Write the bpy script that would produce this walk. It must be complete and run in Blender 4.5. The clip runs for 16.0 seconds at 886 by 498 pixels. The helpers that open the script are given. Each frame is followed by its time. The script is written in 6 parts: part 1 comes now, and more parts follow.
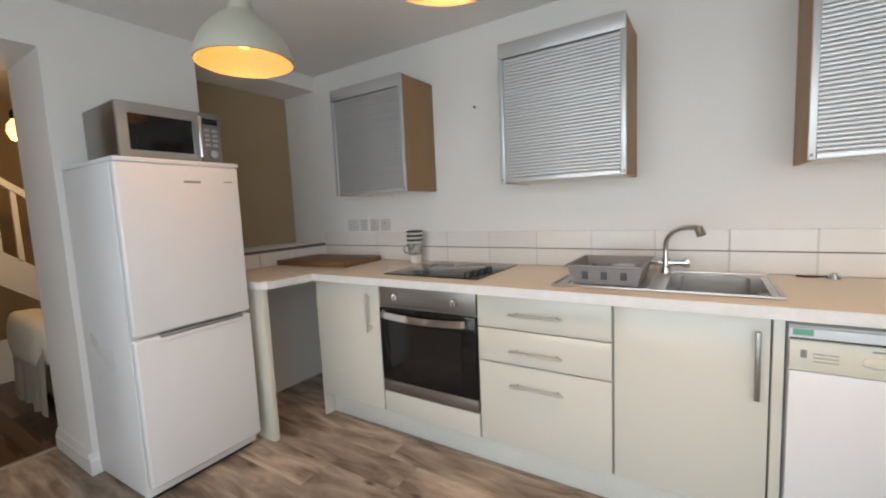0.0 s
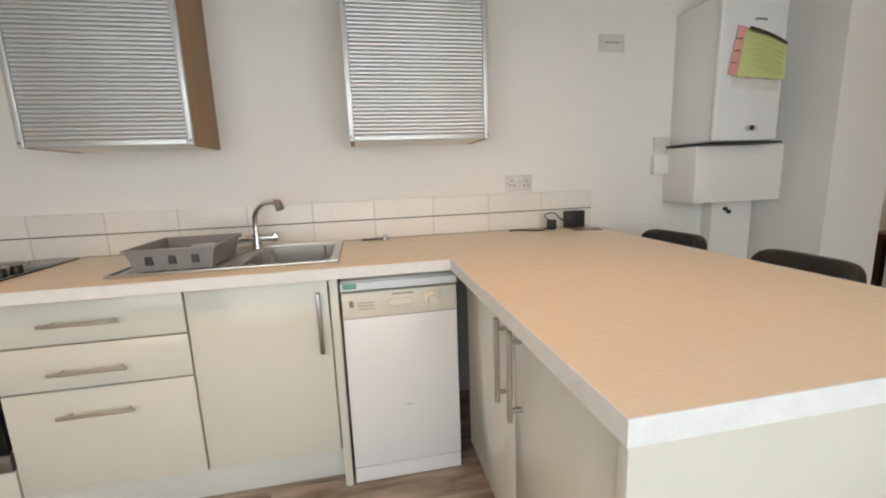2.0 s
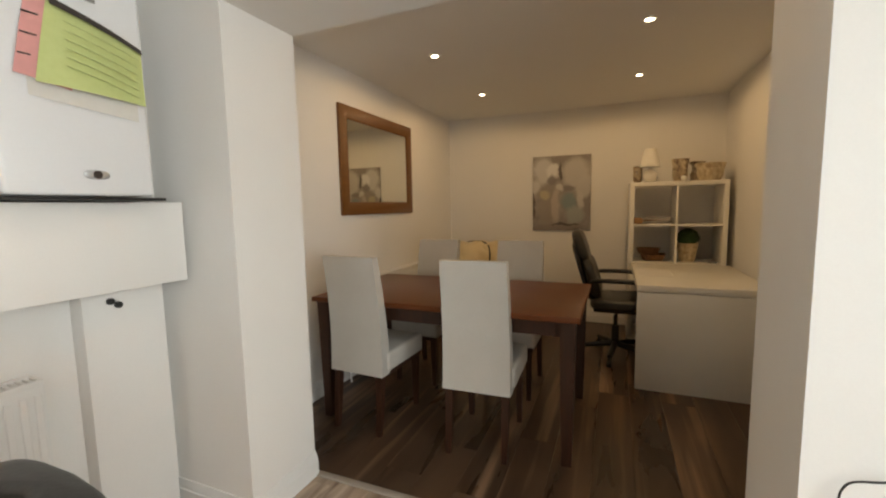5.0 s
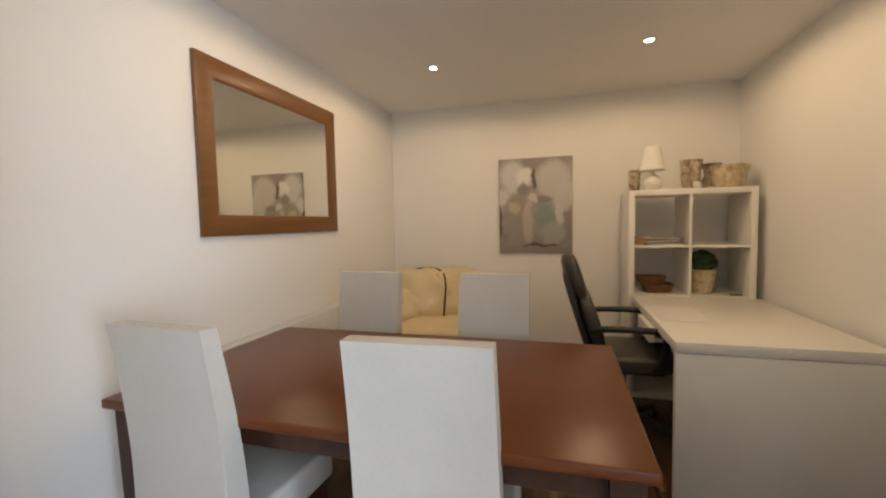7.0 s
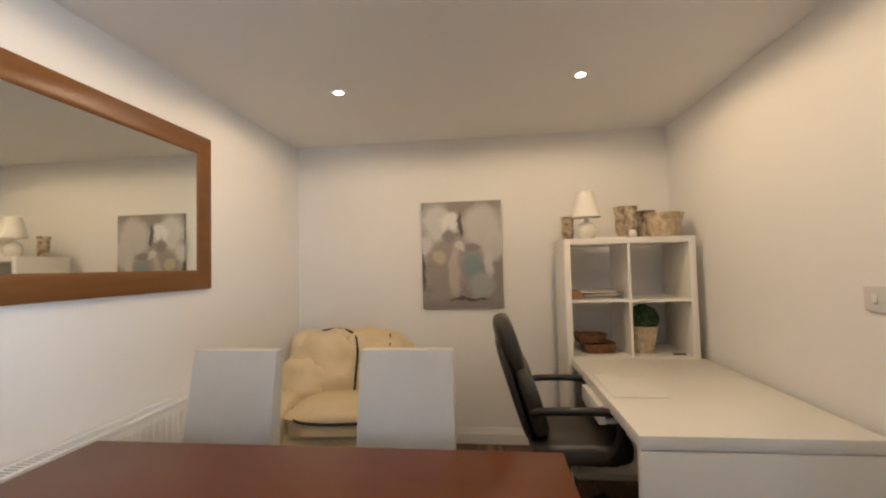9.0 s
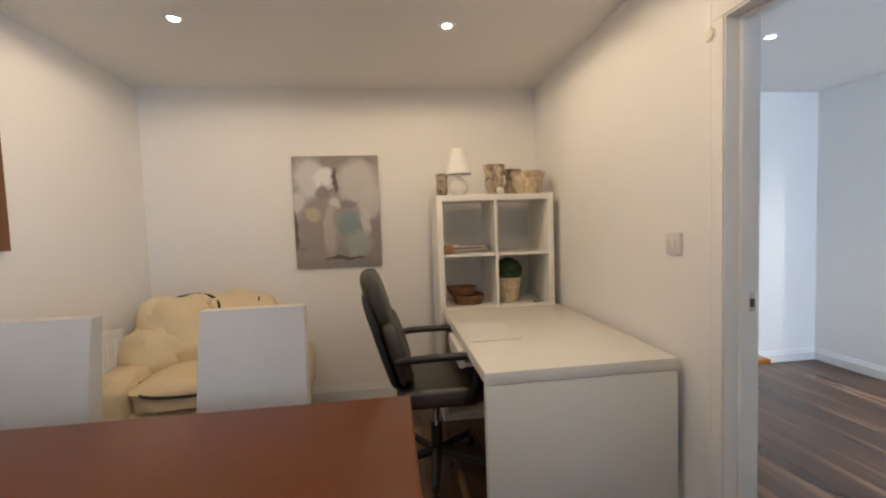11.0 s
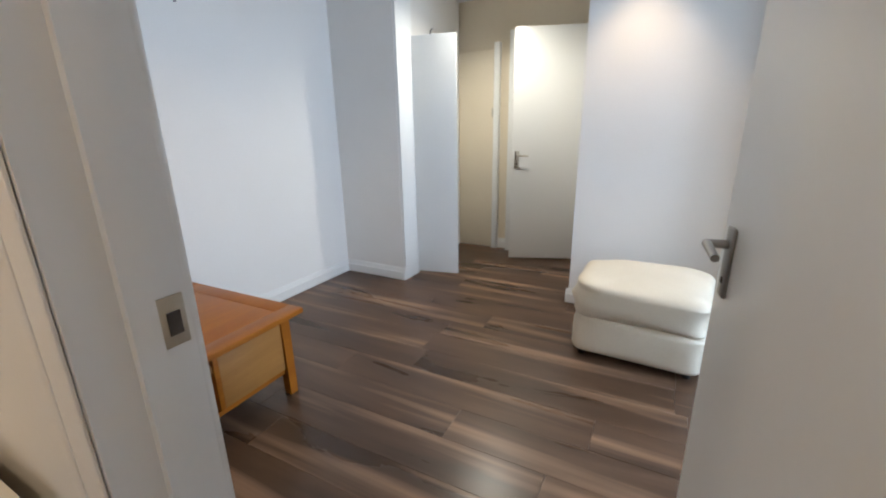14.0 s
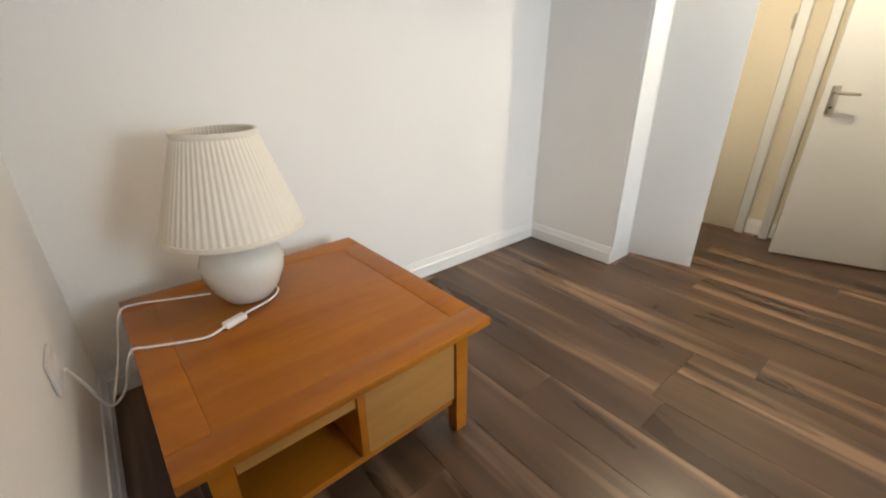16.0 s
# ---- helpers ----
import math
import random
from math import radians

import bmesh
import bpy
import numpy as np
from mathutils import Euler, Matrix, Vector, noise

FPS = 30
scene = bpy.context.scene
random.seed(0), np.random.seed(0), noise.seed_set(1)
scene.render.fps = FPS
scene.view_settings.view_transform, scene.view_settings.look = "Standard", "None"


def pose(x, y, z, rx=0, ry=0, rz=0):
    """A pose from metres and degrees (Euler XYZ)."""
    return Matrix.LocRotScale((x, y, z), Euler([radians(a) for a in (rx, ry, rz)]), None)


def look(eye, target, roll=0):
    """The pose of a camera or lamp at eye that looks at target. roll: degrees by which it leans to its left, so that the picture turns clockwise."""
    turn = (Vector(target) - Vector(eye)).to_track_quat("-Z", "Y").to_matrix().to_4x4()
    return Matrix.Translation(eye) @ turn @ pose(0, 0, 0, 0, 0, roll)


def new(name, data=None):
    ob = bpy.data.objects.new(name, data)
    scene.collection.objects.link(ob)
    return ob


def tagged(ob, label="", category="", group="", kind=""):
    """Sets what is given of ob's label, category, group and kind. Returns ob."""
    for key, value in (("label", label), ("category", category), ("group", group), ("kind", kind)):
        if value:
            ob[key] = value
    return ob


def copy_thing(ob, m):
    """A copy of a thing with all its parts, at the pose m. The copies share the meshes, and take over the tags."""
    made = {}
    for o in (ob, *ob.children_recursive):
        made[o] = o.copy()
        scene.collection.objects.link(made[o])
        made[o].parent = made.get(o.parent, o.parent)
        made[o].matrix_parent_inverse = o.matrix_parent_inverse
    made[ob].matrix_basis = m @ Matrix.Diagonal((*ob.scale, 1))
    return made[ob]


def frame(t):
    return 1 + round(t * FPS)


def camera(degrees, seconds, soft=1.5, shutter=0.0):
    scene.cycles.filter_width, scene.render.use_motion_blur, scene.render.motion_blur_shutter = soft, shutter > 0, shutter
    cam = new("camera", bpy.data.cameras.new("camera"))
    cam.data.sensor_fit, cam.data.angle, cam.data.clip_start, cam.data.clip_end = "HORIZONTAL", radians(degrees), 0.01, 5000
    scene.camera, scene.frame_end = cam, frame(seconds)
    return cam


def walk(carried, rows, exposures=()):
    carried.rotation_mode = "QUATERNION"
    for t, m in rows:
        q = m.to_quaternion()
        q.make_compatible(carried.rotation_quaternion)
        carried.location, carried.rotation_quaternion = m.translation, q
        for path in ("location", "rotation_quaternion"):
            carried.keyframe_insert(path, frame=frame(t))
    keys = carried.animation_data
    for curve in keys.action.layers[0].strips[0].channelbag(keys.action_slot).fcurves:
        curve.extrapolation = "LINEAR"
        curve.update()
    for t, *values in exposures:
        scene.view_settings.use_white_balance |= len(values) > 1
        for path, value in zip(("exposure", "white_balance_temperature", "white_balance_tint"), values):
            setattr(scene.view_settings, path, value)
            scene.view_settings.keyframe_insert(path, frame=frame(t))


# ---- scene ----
cam = camera(94.0, 16.0, soft=2.1)
PATH = [
    (0, (0.023, 0.045, 1.262), (-1.059, 1.715, 1.064), -2.6),
    (0.5, (0.083, 0.068, 1.25), (-0.723, 1.875, 0.96), -2.5),
    (1, (0.139, 0.098, 1.237), (-0.324, 2.012, 0.889), -2.4),
    (1.5, (0.204, 0.143, 1.226), (0.144, 2.105, 0.847), -2.3),
    (2, (0.34, 0.18, 1.222), (0.712, 2.112, 0.867), -2.1),
    (2.5, (0.495, 0.217, 1.275), (1.324, 2.003, 0.924), -1.8),
    (3, (0.626, 0.261, 1.285), (1.862, 1.805, 0.989), -1.6),
    (3.5, (0.745, 0.291, 1.291), (2.279, 1.55, 1.039), -1.4),
    (4, (0.987, 0.34, 1.303), (2.692, 1.359, 1.074), -1.2),
    (4.5, (1.254, 0.435, 1.293), (3.044, 1.301, 1.076), -1.1),
    (7, (2.593, 0.883, 1.273), (4.511, 1.435, 1.147), -1.2),
    (7.5, (2.807, 0.873, 1.304), (4.749, 1.344, 1.208), -1.2),
    (8, (2.982, 0.894, 1.323), (4.946, 1.267, 1.288), -1.2),
    (10.5, (3.122, 0.802, 1.32), (5.118, 0.836, 1.439), -2.2),
    (11, (3.121, 0.729, 1.278), (5.102, 0.478, 1.165), -2.0),
    (11.5, (3.136, 0.681, 1.263), (4.994, 0.054, 0.871), -1.9),
    (12, (3.188, 0.564, 1.254), (4.845, -0.412, 0.707), -1.4),
    (12.5, (3.377, 0.363, 1.246), (4.816, -0.896, 0.66), -0.9),
    (13, (3.567, 0.197, 1.228), (4.784, -1.279, 0.643), -0.7),
    (13.5, (3.796, -0.001, 1.23), (4.81, -1.626, 0.653), -0.7),
    (14, (3.881, -0.248, 1.199), (4.781, -1.942, 0.632), -1.0),
    (14.5, (4.047, -0.442, 1.188), (4.892, -2.165, 0.622), -0.7),
    (15, (4.266, -0.583, 1.144), (5.2, -2.249, 0.553), -0.4),
    (15.5, (4.485, -0.658, 1.119), (5.645, -2.147, 0.457), -0.1),
    (16, (4.571, -0.72, 1.091), (5.976, -1.89, 0.28), -0.3),
]
walk(cam, [(t, look(eye, aim, roll)) for t, eye, aim, roll in PATH],
     exposures=[(0, -0.28, 6700, 10), (1.5, -0.36, 7200, 10), (2.5, -0.38, 7000, 10), (3.5, -0.2, 6200, 10), (4.5, 0.03, 7600, 10), (7.0, 0.86, 6100, 10),
                (8.0, 1.05, 5900, 10), (10.5, 1.08, 5250, 10), (12.5, 1.1, 5600, 10), (14.0, 0.88, 5500, 10), (15.0, 0.64, 6300, 10), (16.0, 1.18, 6500, 10)])

# ---------------------------------------------------------------- light
world = bpy.data.worlds.new("sky")
scene.world = world
world.use_nodes = True
wn = world.node_tree
sky = wn.nodes.new("ShaderNodeTexSky")
sky.sky_type, sky.sun_disc = "NISHITA", False
sky.sun_elevation, sky.sun_rotation = radians(38), radians(200)
wn.links.new(sky.outputs["Color"], wn.nodes["Background"].inputs["Color"])
wn.nodes["Background"].inputs["Strength"].default_value = 0.12

DAY = (0.80, 0.91, 1.0)
WARM = (1.0, 0.50, 0.20)
SPOT = (1.0, 0.68, 0.36)


def area(name, m, w, h, watts, colour):
    d = bpy.data.lights.new(name, "AREA")
    d.shape, d.size, d.size_y, d.energy, d.color = "RECTANGLE", w, h, watts, colour
    ob = new(name, d)
    ob.matrix_world = m
    return ob


def spot(name, at, watts, colour, angle=110, blend=0.7, radius=0.03):
    d = bpy.data.lights.new(name, "SPOT")
    d.energy, d.color, d.spot_size, d.spot_blend, d.shadow_soft_size = watts, colour, radians(angle), blend, radius
    ob = new(name, d)
    ob.matrix_world = look(at, (at[0], at[1] + 0.001, at[2] - 1))
    return ob


def bulb(name, at, watts, colour, radius=0.03):
    d = bpy.data.lights.new(name, "POINT")
    d.energy, d.color, d.shadow_soft_size = watts, colour, radius
    ob = new(name, d)
    ob.location = at
    return ob


area("window_light_kitchen", look((0.2, -1.0, 1.3), (0.2, 0, 0.95)), 3.5, 1.6, 64, DAY)
area("window_light_living", look((1.32, -1.95, 1.45), (3, -1.9, 0.85)), 1.25, 1.15, 34, DAY)
DINING_SPOTS = [(4.18, 1.69), (5.25, 1.69), (4.18, 0.40), (5.25, 0.40)]
for sx, sy in DINING_SPOTS:
    spot("downlight_beam", (sx, sy, 2.278), 7.6 if sy > 1 else 10.4, SPOT, 179, 0.25)
LIVING_SPOTS = [(5.28, -1.47), (4.08, -2.72)]
for (sx, sy), sw, sa in zip(LIVING_SPOTS, (11, 20), (120, 84)):
    spot("downlight_beam", (sx, sy, 2.272), sw, SPOT, sa)
# Unseen fill spot, added without a fixture to brighten the passage door.
spot("unseen_passage_fill", (5.0, -3.25, 2.272), 36, (1.0, 0.86, 0.62), 150, 0.8)
PENDANTS = [(-1.49, 1.04), (-0.54, 0.99), (0.25, 1.12), (1.12, 1.14)]
for sx, sy in PENDANTS:
    bulb("pendant_bulb_light", (sx, sy, 1.95), 24, WARM, 0.04)
bulb("hall_bulb_light", (-4.0, 0.93, 1.79), 16, (1.0, 0.60, 0.24), 0.04)

# ---------------------------------------------------------------- materials


def nodes_of(name):
    m = bpy.data.materials.new(name)
    m.use_nodes = True
    return m, m.node_tree, m.node_tree.nodes["Principled BSDF"]


def surface(name, a, b=None, rough=0.5, metal=0.0, scale=6.0, fine=60.0, bump=0.05, stretch=(1, 1, 1), spread=0.0, coat=0.0, rvar=0.08):
    """Two colours mixed by large and fine noise, with relief and uneven gloss; spread varies alike pieces."""
    m, nt, p = nodes_of(name)
    b = b or tuple(c * 0.88 for c in a)
    tc = nt.nodes.new("ShaderNodeTexCoord")
    mp = nt.nodes.new("ShaderNodeMapping")
    mp.inputs["Scale"].default_value = stretch
    nt.links.new(tc.outputs["Object"], mp.inputs["Vector"])
    vec = mp.outputs["Vector"]
    info = nt.nodes.new("ShaderNodeObjectInfo")
    if spread:
        add = nt.nodes.new("ShaderNodeVectorMath")
        mul = nt.nodes.new("ShaderNodeMath")
        mul.operation = "MULTIPLY"
        mul.inputs[1].default_value = 57.0
        nt.links.new(info.outputs["Random"], mul.inputs[0])
        nt.links.new(vec, add.inputs[0])
        nt.links.new(mul.outputs[0], add.inputs[1])
        vec = add.outputs[0]
    big = nt.nodes.new("ShaderNodeTexNoise")
    big.inputs["Scale"].default_value, big.inputs["Detail"].default_value = scale, 5
    small = nt.nodes.new("ShaderNodeTexNoise")
    small.inputs["Scale"].default_value, small.inputs["Detail"].default_value = fine, 3
    for n in (big, small):
        nt.links.new(vec, n.inputs["Vector"])
    mixf = nt.nodes.new("ShaderNodeMix")
    mixf.inputs["Factor"].default_value = 0.35
    nt.links.new(big.outputs["Fac"], mixf.inputs["A"])
    nt.links.new(small.outputs["Fac"], mixf.inputs["B"])
    ramp = nt.nodes.new("ShaderNodeValToRGB")
    ramp.color_ramp.elements[0].position, ramp.color_ramp.elements[1].position = 0.35, 0.65
    ramp.color_ramp.elements[0].color, ramp.color_ramp.elements[1].color = (*b, 1), (*a, 1)
    nt.links.new(mixf.outputs["Result"], ramp.inputs["Fac"])
    col = ramp.outputs["Color"]
    if spread:
        hsv = nt.nodes.new("ShaderNodeHueSaturation")
        mr = nt.nodes.new("ShaderNodeMapRange")
        mr.inputs["To Min"].default_value, mr.inputs["To Max"].default_value = 1 - spread, 1 + spread
        nt.links.new(info.outputs["Random"], mr.inputs["Value"])
        nt.links.new(mr.outputs["Result"], hsv.inputs["Value"])
        nt.links.new(col, hsv.inputs["Color"])
        col = hsv.outputs["Color"]
    nt.links.new(col, p.inputs["Base Color"])
    mr2 = nt.nodes.new("ShaderNodeMapRange")
    mr2.inputs["To Min"].default_value, mr2.inputs["To Max"].default_value = max(0.02, rough - rvar), min(1, rough + rvar)
    nt.links.new(big.outputs["Fac"], mr2.inputs["Value"])
    nt.links.new(mr2.outputs["Result"], p.inputs["Roughness"])
    p.inputs["Metallic"].default_value = metal
    p.inputs["Coat Weight"].default_value = coat
    if bump:
        bn = nt.nodes.new("ShaderNodeBump")
        bn.inputs["Strength"].default_value, bn.inputs["Distance"].default_value = bump, 0.004
        nt.links.new(mixf.outputs["Result"], bn.inputs["Height"])
        nt.links.new(bn.outputs["Normal"], p.inputs["Normal"])
    return m


def planks(name, dark, light, streak, rough, spread, along=(0.9, 9, 9), knots=0.0, soft=2.6):
    """Laminate boards: long grain, pale streaks, knots, each board its own tone."""
    m, nt, p = nodes_of(name)
    L = nt.links.new
    tc = nt.nodes.new("ShaderNodeTexCoord")
    info = nt.nodes.new("ShaderNodeObjectInfo")
    mul = nt.nodes.new("ShaderNodeMath")
    mul.operation, mul.inputs[1].default_value = "MULTIPLY", 91.0
    L(info.outputs["Random"], mul.inputs[0])
    add = nt.nodes.new("ShaderNodeVectorMath")
    L(tc.outputs["Object"], add.inputs[0])
    L(mul.outputs[0], add.inputs[1])
    mp = nt.nodes.new("ShaderNodeMapping")
    mp.inputs["Scale"].default_value = along
    L(add.outputs[0], mp.inputs["Vector"])
    g = nt.nodes.new("ShaderNodeTexNoise")
    g.inputs["Scale"].default_value, g.inputs["Detail"].default_value, g.inputs["Distortion"].default_value = 2.2, 7, 0.6
    L(mp.outputs["Vector"], g.inputs["Vector"])
    mp2 = nt.nodes.new("ShaderNodeMapping")
    mp2.inputs["Scale"].default_value = (along[0] * 1.1, along[1] * soft, 1)
    L(add.outputs[0], mp2.inputs["Vector"])
    s = nt.nodes.new("ShaderNodeTexNoise")
    s.inputs["Scale"].default_value, s.inputs["Detail"].default_value = 1.1, 3
    L(mp2.outputs["Vector"], s.inputs["Vector"])
    r1 = nt.nodes.new("ShaderNodeValToRGB")
    r1.color_ramp.elements[0].position, r1.color_ramp.elements[1].position = 0.34, 0.68
    r1.color_ramp.elements[0].color, r1.color_ramp.elements[1].color = (*dark, 1), (*light, 1)
    L(g.outputs["Fac"], r1.inputs["Fac"])
    r2 = nt.nodes.new("ShaderNodeMapRange")
    r2.inputs["From Min"].default_value, r2.inputs["From Max"].default_value = 0.54, 0.74
    r2.inputs["To Min"].default_value, r2.inputs["To Max"].default_value = 0.0, 0.6
    L(s.outputs["Fac"], r2.inputs["Value"])
    mx = nt.nodes.new("ShaderNodeMix")
    mx.data_type = "RGBA"
    L(r2.outputs["Result"], mx.inputs[0])
    L(r1.outputs["Color"], mx.inputs[6])
    mx.inputs[7].default_value = (*streak, 1)
    col = mx.outputs[2]
    if knots:
        k = nt.nodes.new("ShaderNodeTexVoronoi")
        k.inputs["Scale"].default_value = 2.6
        mp3 = nt.nodes.new("ShaderNodeMapping")
        mp3.inputs["Scale"].default_value = (1, 2.4, 1)
        L(add.outputs[0], mp3.inputs["Vector"])
        L(mp3.outputs["Vector"], k.inputs["Vector"])
        kr = nt.nodes.new("ShaderNodeMapRange")
        kr.inputs["From Min"].default_value, kr.inputs["From Max"].default_value = 0.04, 0.13
        kr.inputs["To Min"].default_value, kr.inputs["To Max"].default_value = knots, 0.0
        L(k.outputs["Distance"], kr.inputs["Value"])
        mk = nt.nodes.new("ShaderNodeMix")
        mk.data_type = "RGBA"
        L(kr.outputs["Result"], mk.inputs[0])
        L(col, mk.inputs[6])
        mk.inputs[7].default_value = (dark[0] * 0.3, dark[1] * 0.28, dark[2] * 0.26, 1)
        col = mk.outputs[2]
    hsv = nt.nodes.new("ShaderNodeHueSaturation")
    mr = nt.nodes.new("ShaderNodeMapRange")
    mr.inputs["To Min"].default_value, mr.inputs["To Max"].default_value = 1 - spread, 1 + spread
    L(info.outputs["Random"], mr.inputs["Value"])
    L(mr.outputs["Result"], hsv.inputs["Value"])
    L(col, hsv.inputs["Color"])
    L(hsv.outputs["Color"], p.inputs["Base Color"])
    rr = nt.nodes.new("ShaderNodeMapRange")
    rr.inputs["To Min"].default_value, rr.inputs["To Max"].default_value = rough - 0.1, rough + 0.12
    L(g.outputs["Fac"], rr.inputs["Value"])
    L(rr.outputs["Result"], p.inputs["Roughness"])
    bn = nt.nodes.new("ShaderNodeBump")
    bn.inputs["Strength"].default_value, bn.inputs["Distance"].default_value = 0.12, 0.003
    L(g.outputs["Fac"], bn.inputs["Height"])
    L(bn.outputs["Normal"], p.inputs["Normal"])
    return m


def glowing(name, colour, strength):
    m, nt, p = nodes_of(name)
    p.inputs["Base Color"].default_value = (*colour, 1)
    p.inputs["Emission Color"].default_value = (*colour, 1)
    p.inputs["Emission Strength"].default_value = strength
    return m


WALL = surface("painted_plaster", (0.83, 0.815, 0.79), (0.80, 0.785, 0.76), 0.75, scale=1.3, fine=160, bump=0.10)
CEIL = surface("ceiling_paint", (0.85, 0.84, 0.82), (0.82, 0.81, 0.79), 0.85, scale=1.1, fine=140, bump=0.08)
# Real brown paint in the recess; in the hall brown stands for lamplight.
BROWN = surface("brown_paint_and_lamp_tint", (0.46, 0.345, 0.215), (0.42, 0.31, 0.19), 0.8, scale=1.5, fine=150)
GLOSS = surface("white_gloss_paint", (0.80, 0.80, 0.785), (0.785, 0.785, 0.77), 0.32, scale=1.2, fine=60, bump=0.015, rvar=0.03)
UNIT = surface("grey_green_laminate", (0.665, 0.655, 0.585), (0.655, 0.645, 0.575), 0.14, scale=3, fine=120, bump=0.008, rvar=0.015)
PLINTH = surface("plinth_laminate", (0.72, 0.725, 0.675), None, 0.35, scale=2, fine=90, bump=0.02)
TOP = surface("speckled_worktop", (0.78, 0.69, 0.555), (0.745, 0.65, 0.515), 0.42, scale=60, fine=230, bump=0.03, rvar=0.03)
TOPEDGE = surface("worktop_edge", (0.78, 0.79, 0.78), (0.68, 0.70, 0.70), 0.45, scale=20, fine=180, bump=0.05)
TILE = surface("white_glazed_tile", (0.80, 0.78, 0.745), (0.76, 0.74, 0.705), 0.18, scale=3, fine=25, bump=0.03, spread=0.025)
GROUT = surface("dark_grout", (0.16, 0.14, 0.125), None, 0.9, scale=30, fine=200)
GROUTL = surface("pale_grout", (0.66, 0.63, 0.59), None, 0.9, scale=30, fine=200)
STEEL = surface("brushed_steel", (0.60, 0.59, 0.57), (0.56, 0.55, 0.53), 0.33, 1.0, scale=4, fine=120, bump=0.0, stretch=(1, 1, 30), rvar=0.03)
DARKSTEEL = surface("brushed_dark_steel", (0.36, 0.345, 0.33), (0.31, 0.30, 0.285), 0.36, 1.0, scale=4, fine=120, bump=0.03, stretch=(1, 1, 30))
CHROME = surface("chrome", (0.78, 0.78, 0.78), (0.72, 0.72, 0.72), 0.10, 1.0, scale=5, fine=60, bump=0.0, rvar=0.04)
ALU = surface("satin_aluminium", (0.62, 0.635, 0.65), (0.56, 0.575, 0.59), 0.42, 0.75, scale=5, fine=120, bump=0.03)
MDF = surface("oak_effect_board", (0.36, 0.215, 0.10), (0.29, 0.165, 0.075), 0.5, scale=4, fine=60, stretch=(6, 6, 0.5), bump=0.04)
FRIDGE = surface("white_enamel", (0.80, 0.81, 0.83), (0.77, 0.78, 0.80), 0.30, scale=2, fine=150, bump=0.05)
CREAMP = surface("cream_plastic", (0.74, 0.715, 0.62), (0.70, 0.67, 0.57), 0.4, scale=5, fine=80, bump=0.02)
WPLAST = surface("white_plastic", (0.80, 0.79, 0.77), (0.76, 0.75, 0.73), 0.35, scale=6, fine=90, bump=0.02)
PLATE = surface("greyed_white_plastic", (0.69, 0.66, 0.64), (0.65, 0.62, 0.60), 0.35, scale=6, fine=90, bump=0.02)
BLACKP = surface("black_plastic", (0.018, 0.018, 0.018), (0.012, 0.012, 0.012), 0.4, scale=8, fine=90, bump=0.04)
BLACKGL = surface("black_glass", (0.010, 0.010, 0.011), (0.008, 0.008, 0.008), 0.07, scale=2, fine=30, bump=0.0, rvar=0.03)
BLACKGL.node_tree.nodes["Principled BSDF"].inputs["Specular IOR Level"].default_value = 0.35
OVENGL = surface("oven_window_glass", (0.018, 0.017, 0.016), (0.012, 0.011, 0.011), 0.09, scale=2, fine=30, bump=0.0, rvar=0.04)
BLEATH = surface("black_leather", (0.022, 0.020, 0.019), (0.014, 0.013, 0.012), 0.42, scale=8, fine=140, bump=0.25)
GLEATH = surface("dark_olive_leather", (0.052, 0.046, 0.036), (0.034, 0.030, 0.024), 0.38, scale=8, fine=140, bump=0.25)
BOARD = surface("butcher_block", (0.23, 0.115, 0.045), (0.13, 0.065, 0.026), 0.5, scale=5, fine=60, stretch=(1, 8, 8), bump=0.06)
CUPB = surface("patterned_cup_black", (0.03, 0.03, 0.03), (0.5, 0.48, 0.45), 0.4, scale=26, fine=60, bump=0.0)
GREYP = surface("grey_plastic", (0.25, 0.25, 0.255), (0.21, 0.21, 0.215), 0.45, scale=8, fine=90, bump=0.03)
PALEC = surface("off_white_leather", (0.60, 0.575, 0.53), (0.55, 0.525, 0.48), 0.45, scale=5, fine=130, bump=0.18)
DWOOD = surface("dark_mahogany", (0.130, 0.035, 0.008), (0.112, 0.029, 0.0065), 0.30, scale=3, fine=40, stretch=(12, 0.9, 12), bump=0.0, rvar=0.02)
DWOOD.node_tree.nodes["Principled BSDF"].inputs["Specular IOR Level"].default_value = 0.3
DLEG = surface("dark_leg_wood", (0.055, 0.020, 0.010), (0.032, 0.012, 0.006), 0.38, scale=4, fine=50, stretch=(12, 12, 0.9), bump=0.05)
FRAMEW = surface("mid_brown_frame_wood", (0.185, 0.075, 0.018), (0.145, 0.057, 0.013), 0.38, scale=3, fine=40, stretch=(1.2, 12, 12), bump=0.06)
WFURN = surface("white_foil_furniture", (0.79, 0.765, 0.70), (0.76, 0.735, 0.67), 0.30, scale=3, fine=100, bump=0.006, rvar=0.02)
CLEATH = surface("cream_leather", (0.72, 0.60, 0.38), (0.64, 0.52, 0.31), 0.40, scale=4, fine=110, bump=0.3)
IVORY = surface("ivory_leather", (0.68, 0.62, 0.50), (0.62, 0.56, 0.44), 0.42, scale=4, fine=110, bump=0.3)
HONEY = surface("honey_oak", (0.37, 0.128, 0.007), (0.27, 0.083, 0.005), 0.42, scale=2.2, fine=36, stretch=(9, 0.8, 9), bump=0.05, coat=0.05)
HONEY.node_tree.nodes["Principled BSDF"].inputs["Specular IOR Level"].default_value = 0.3
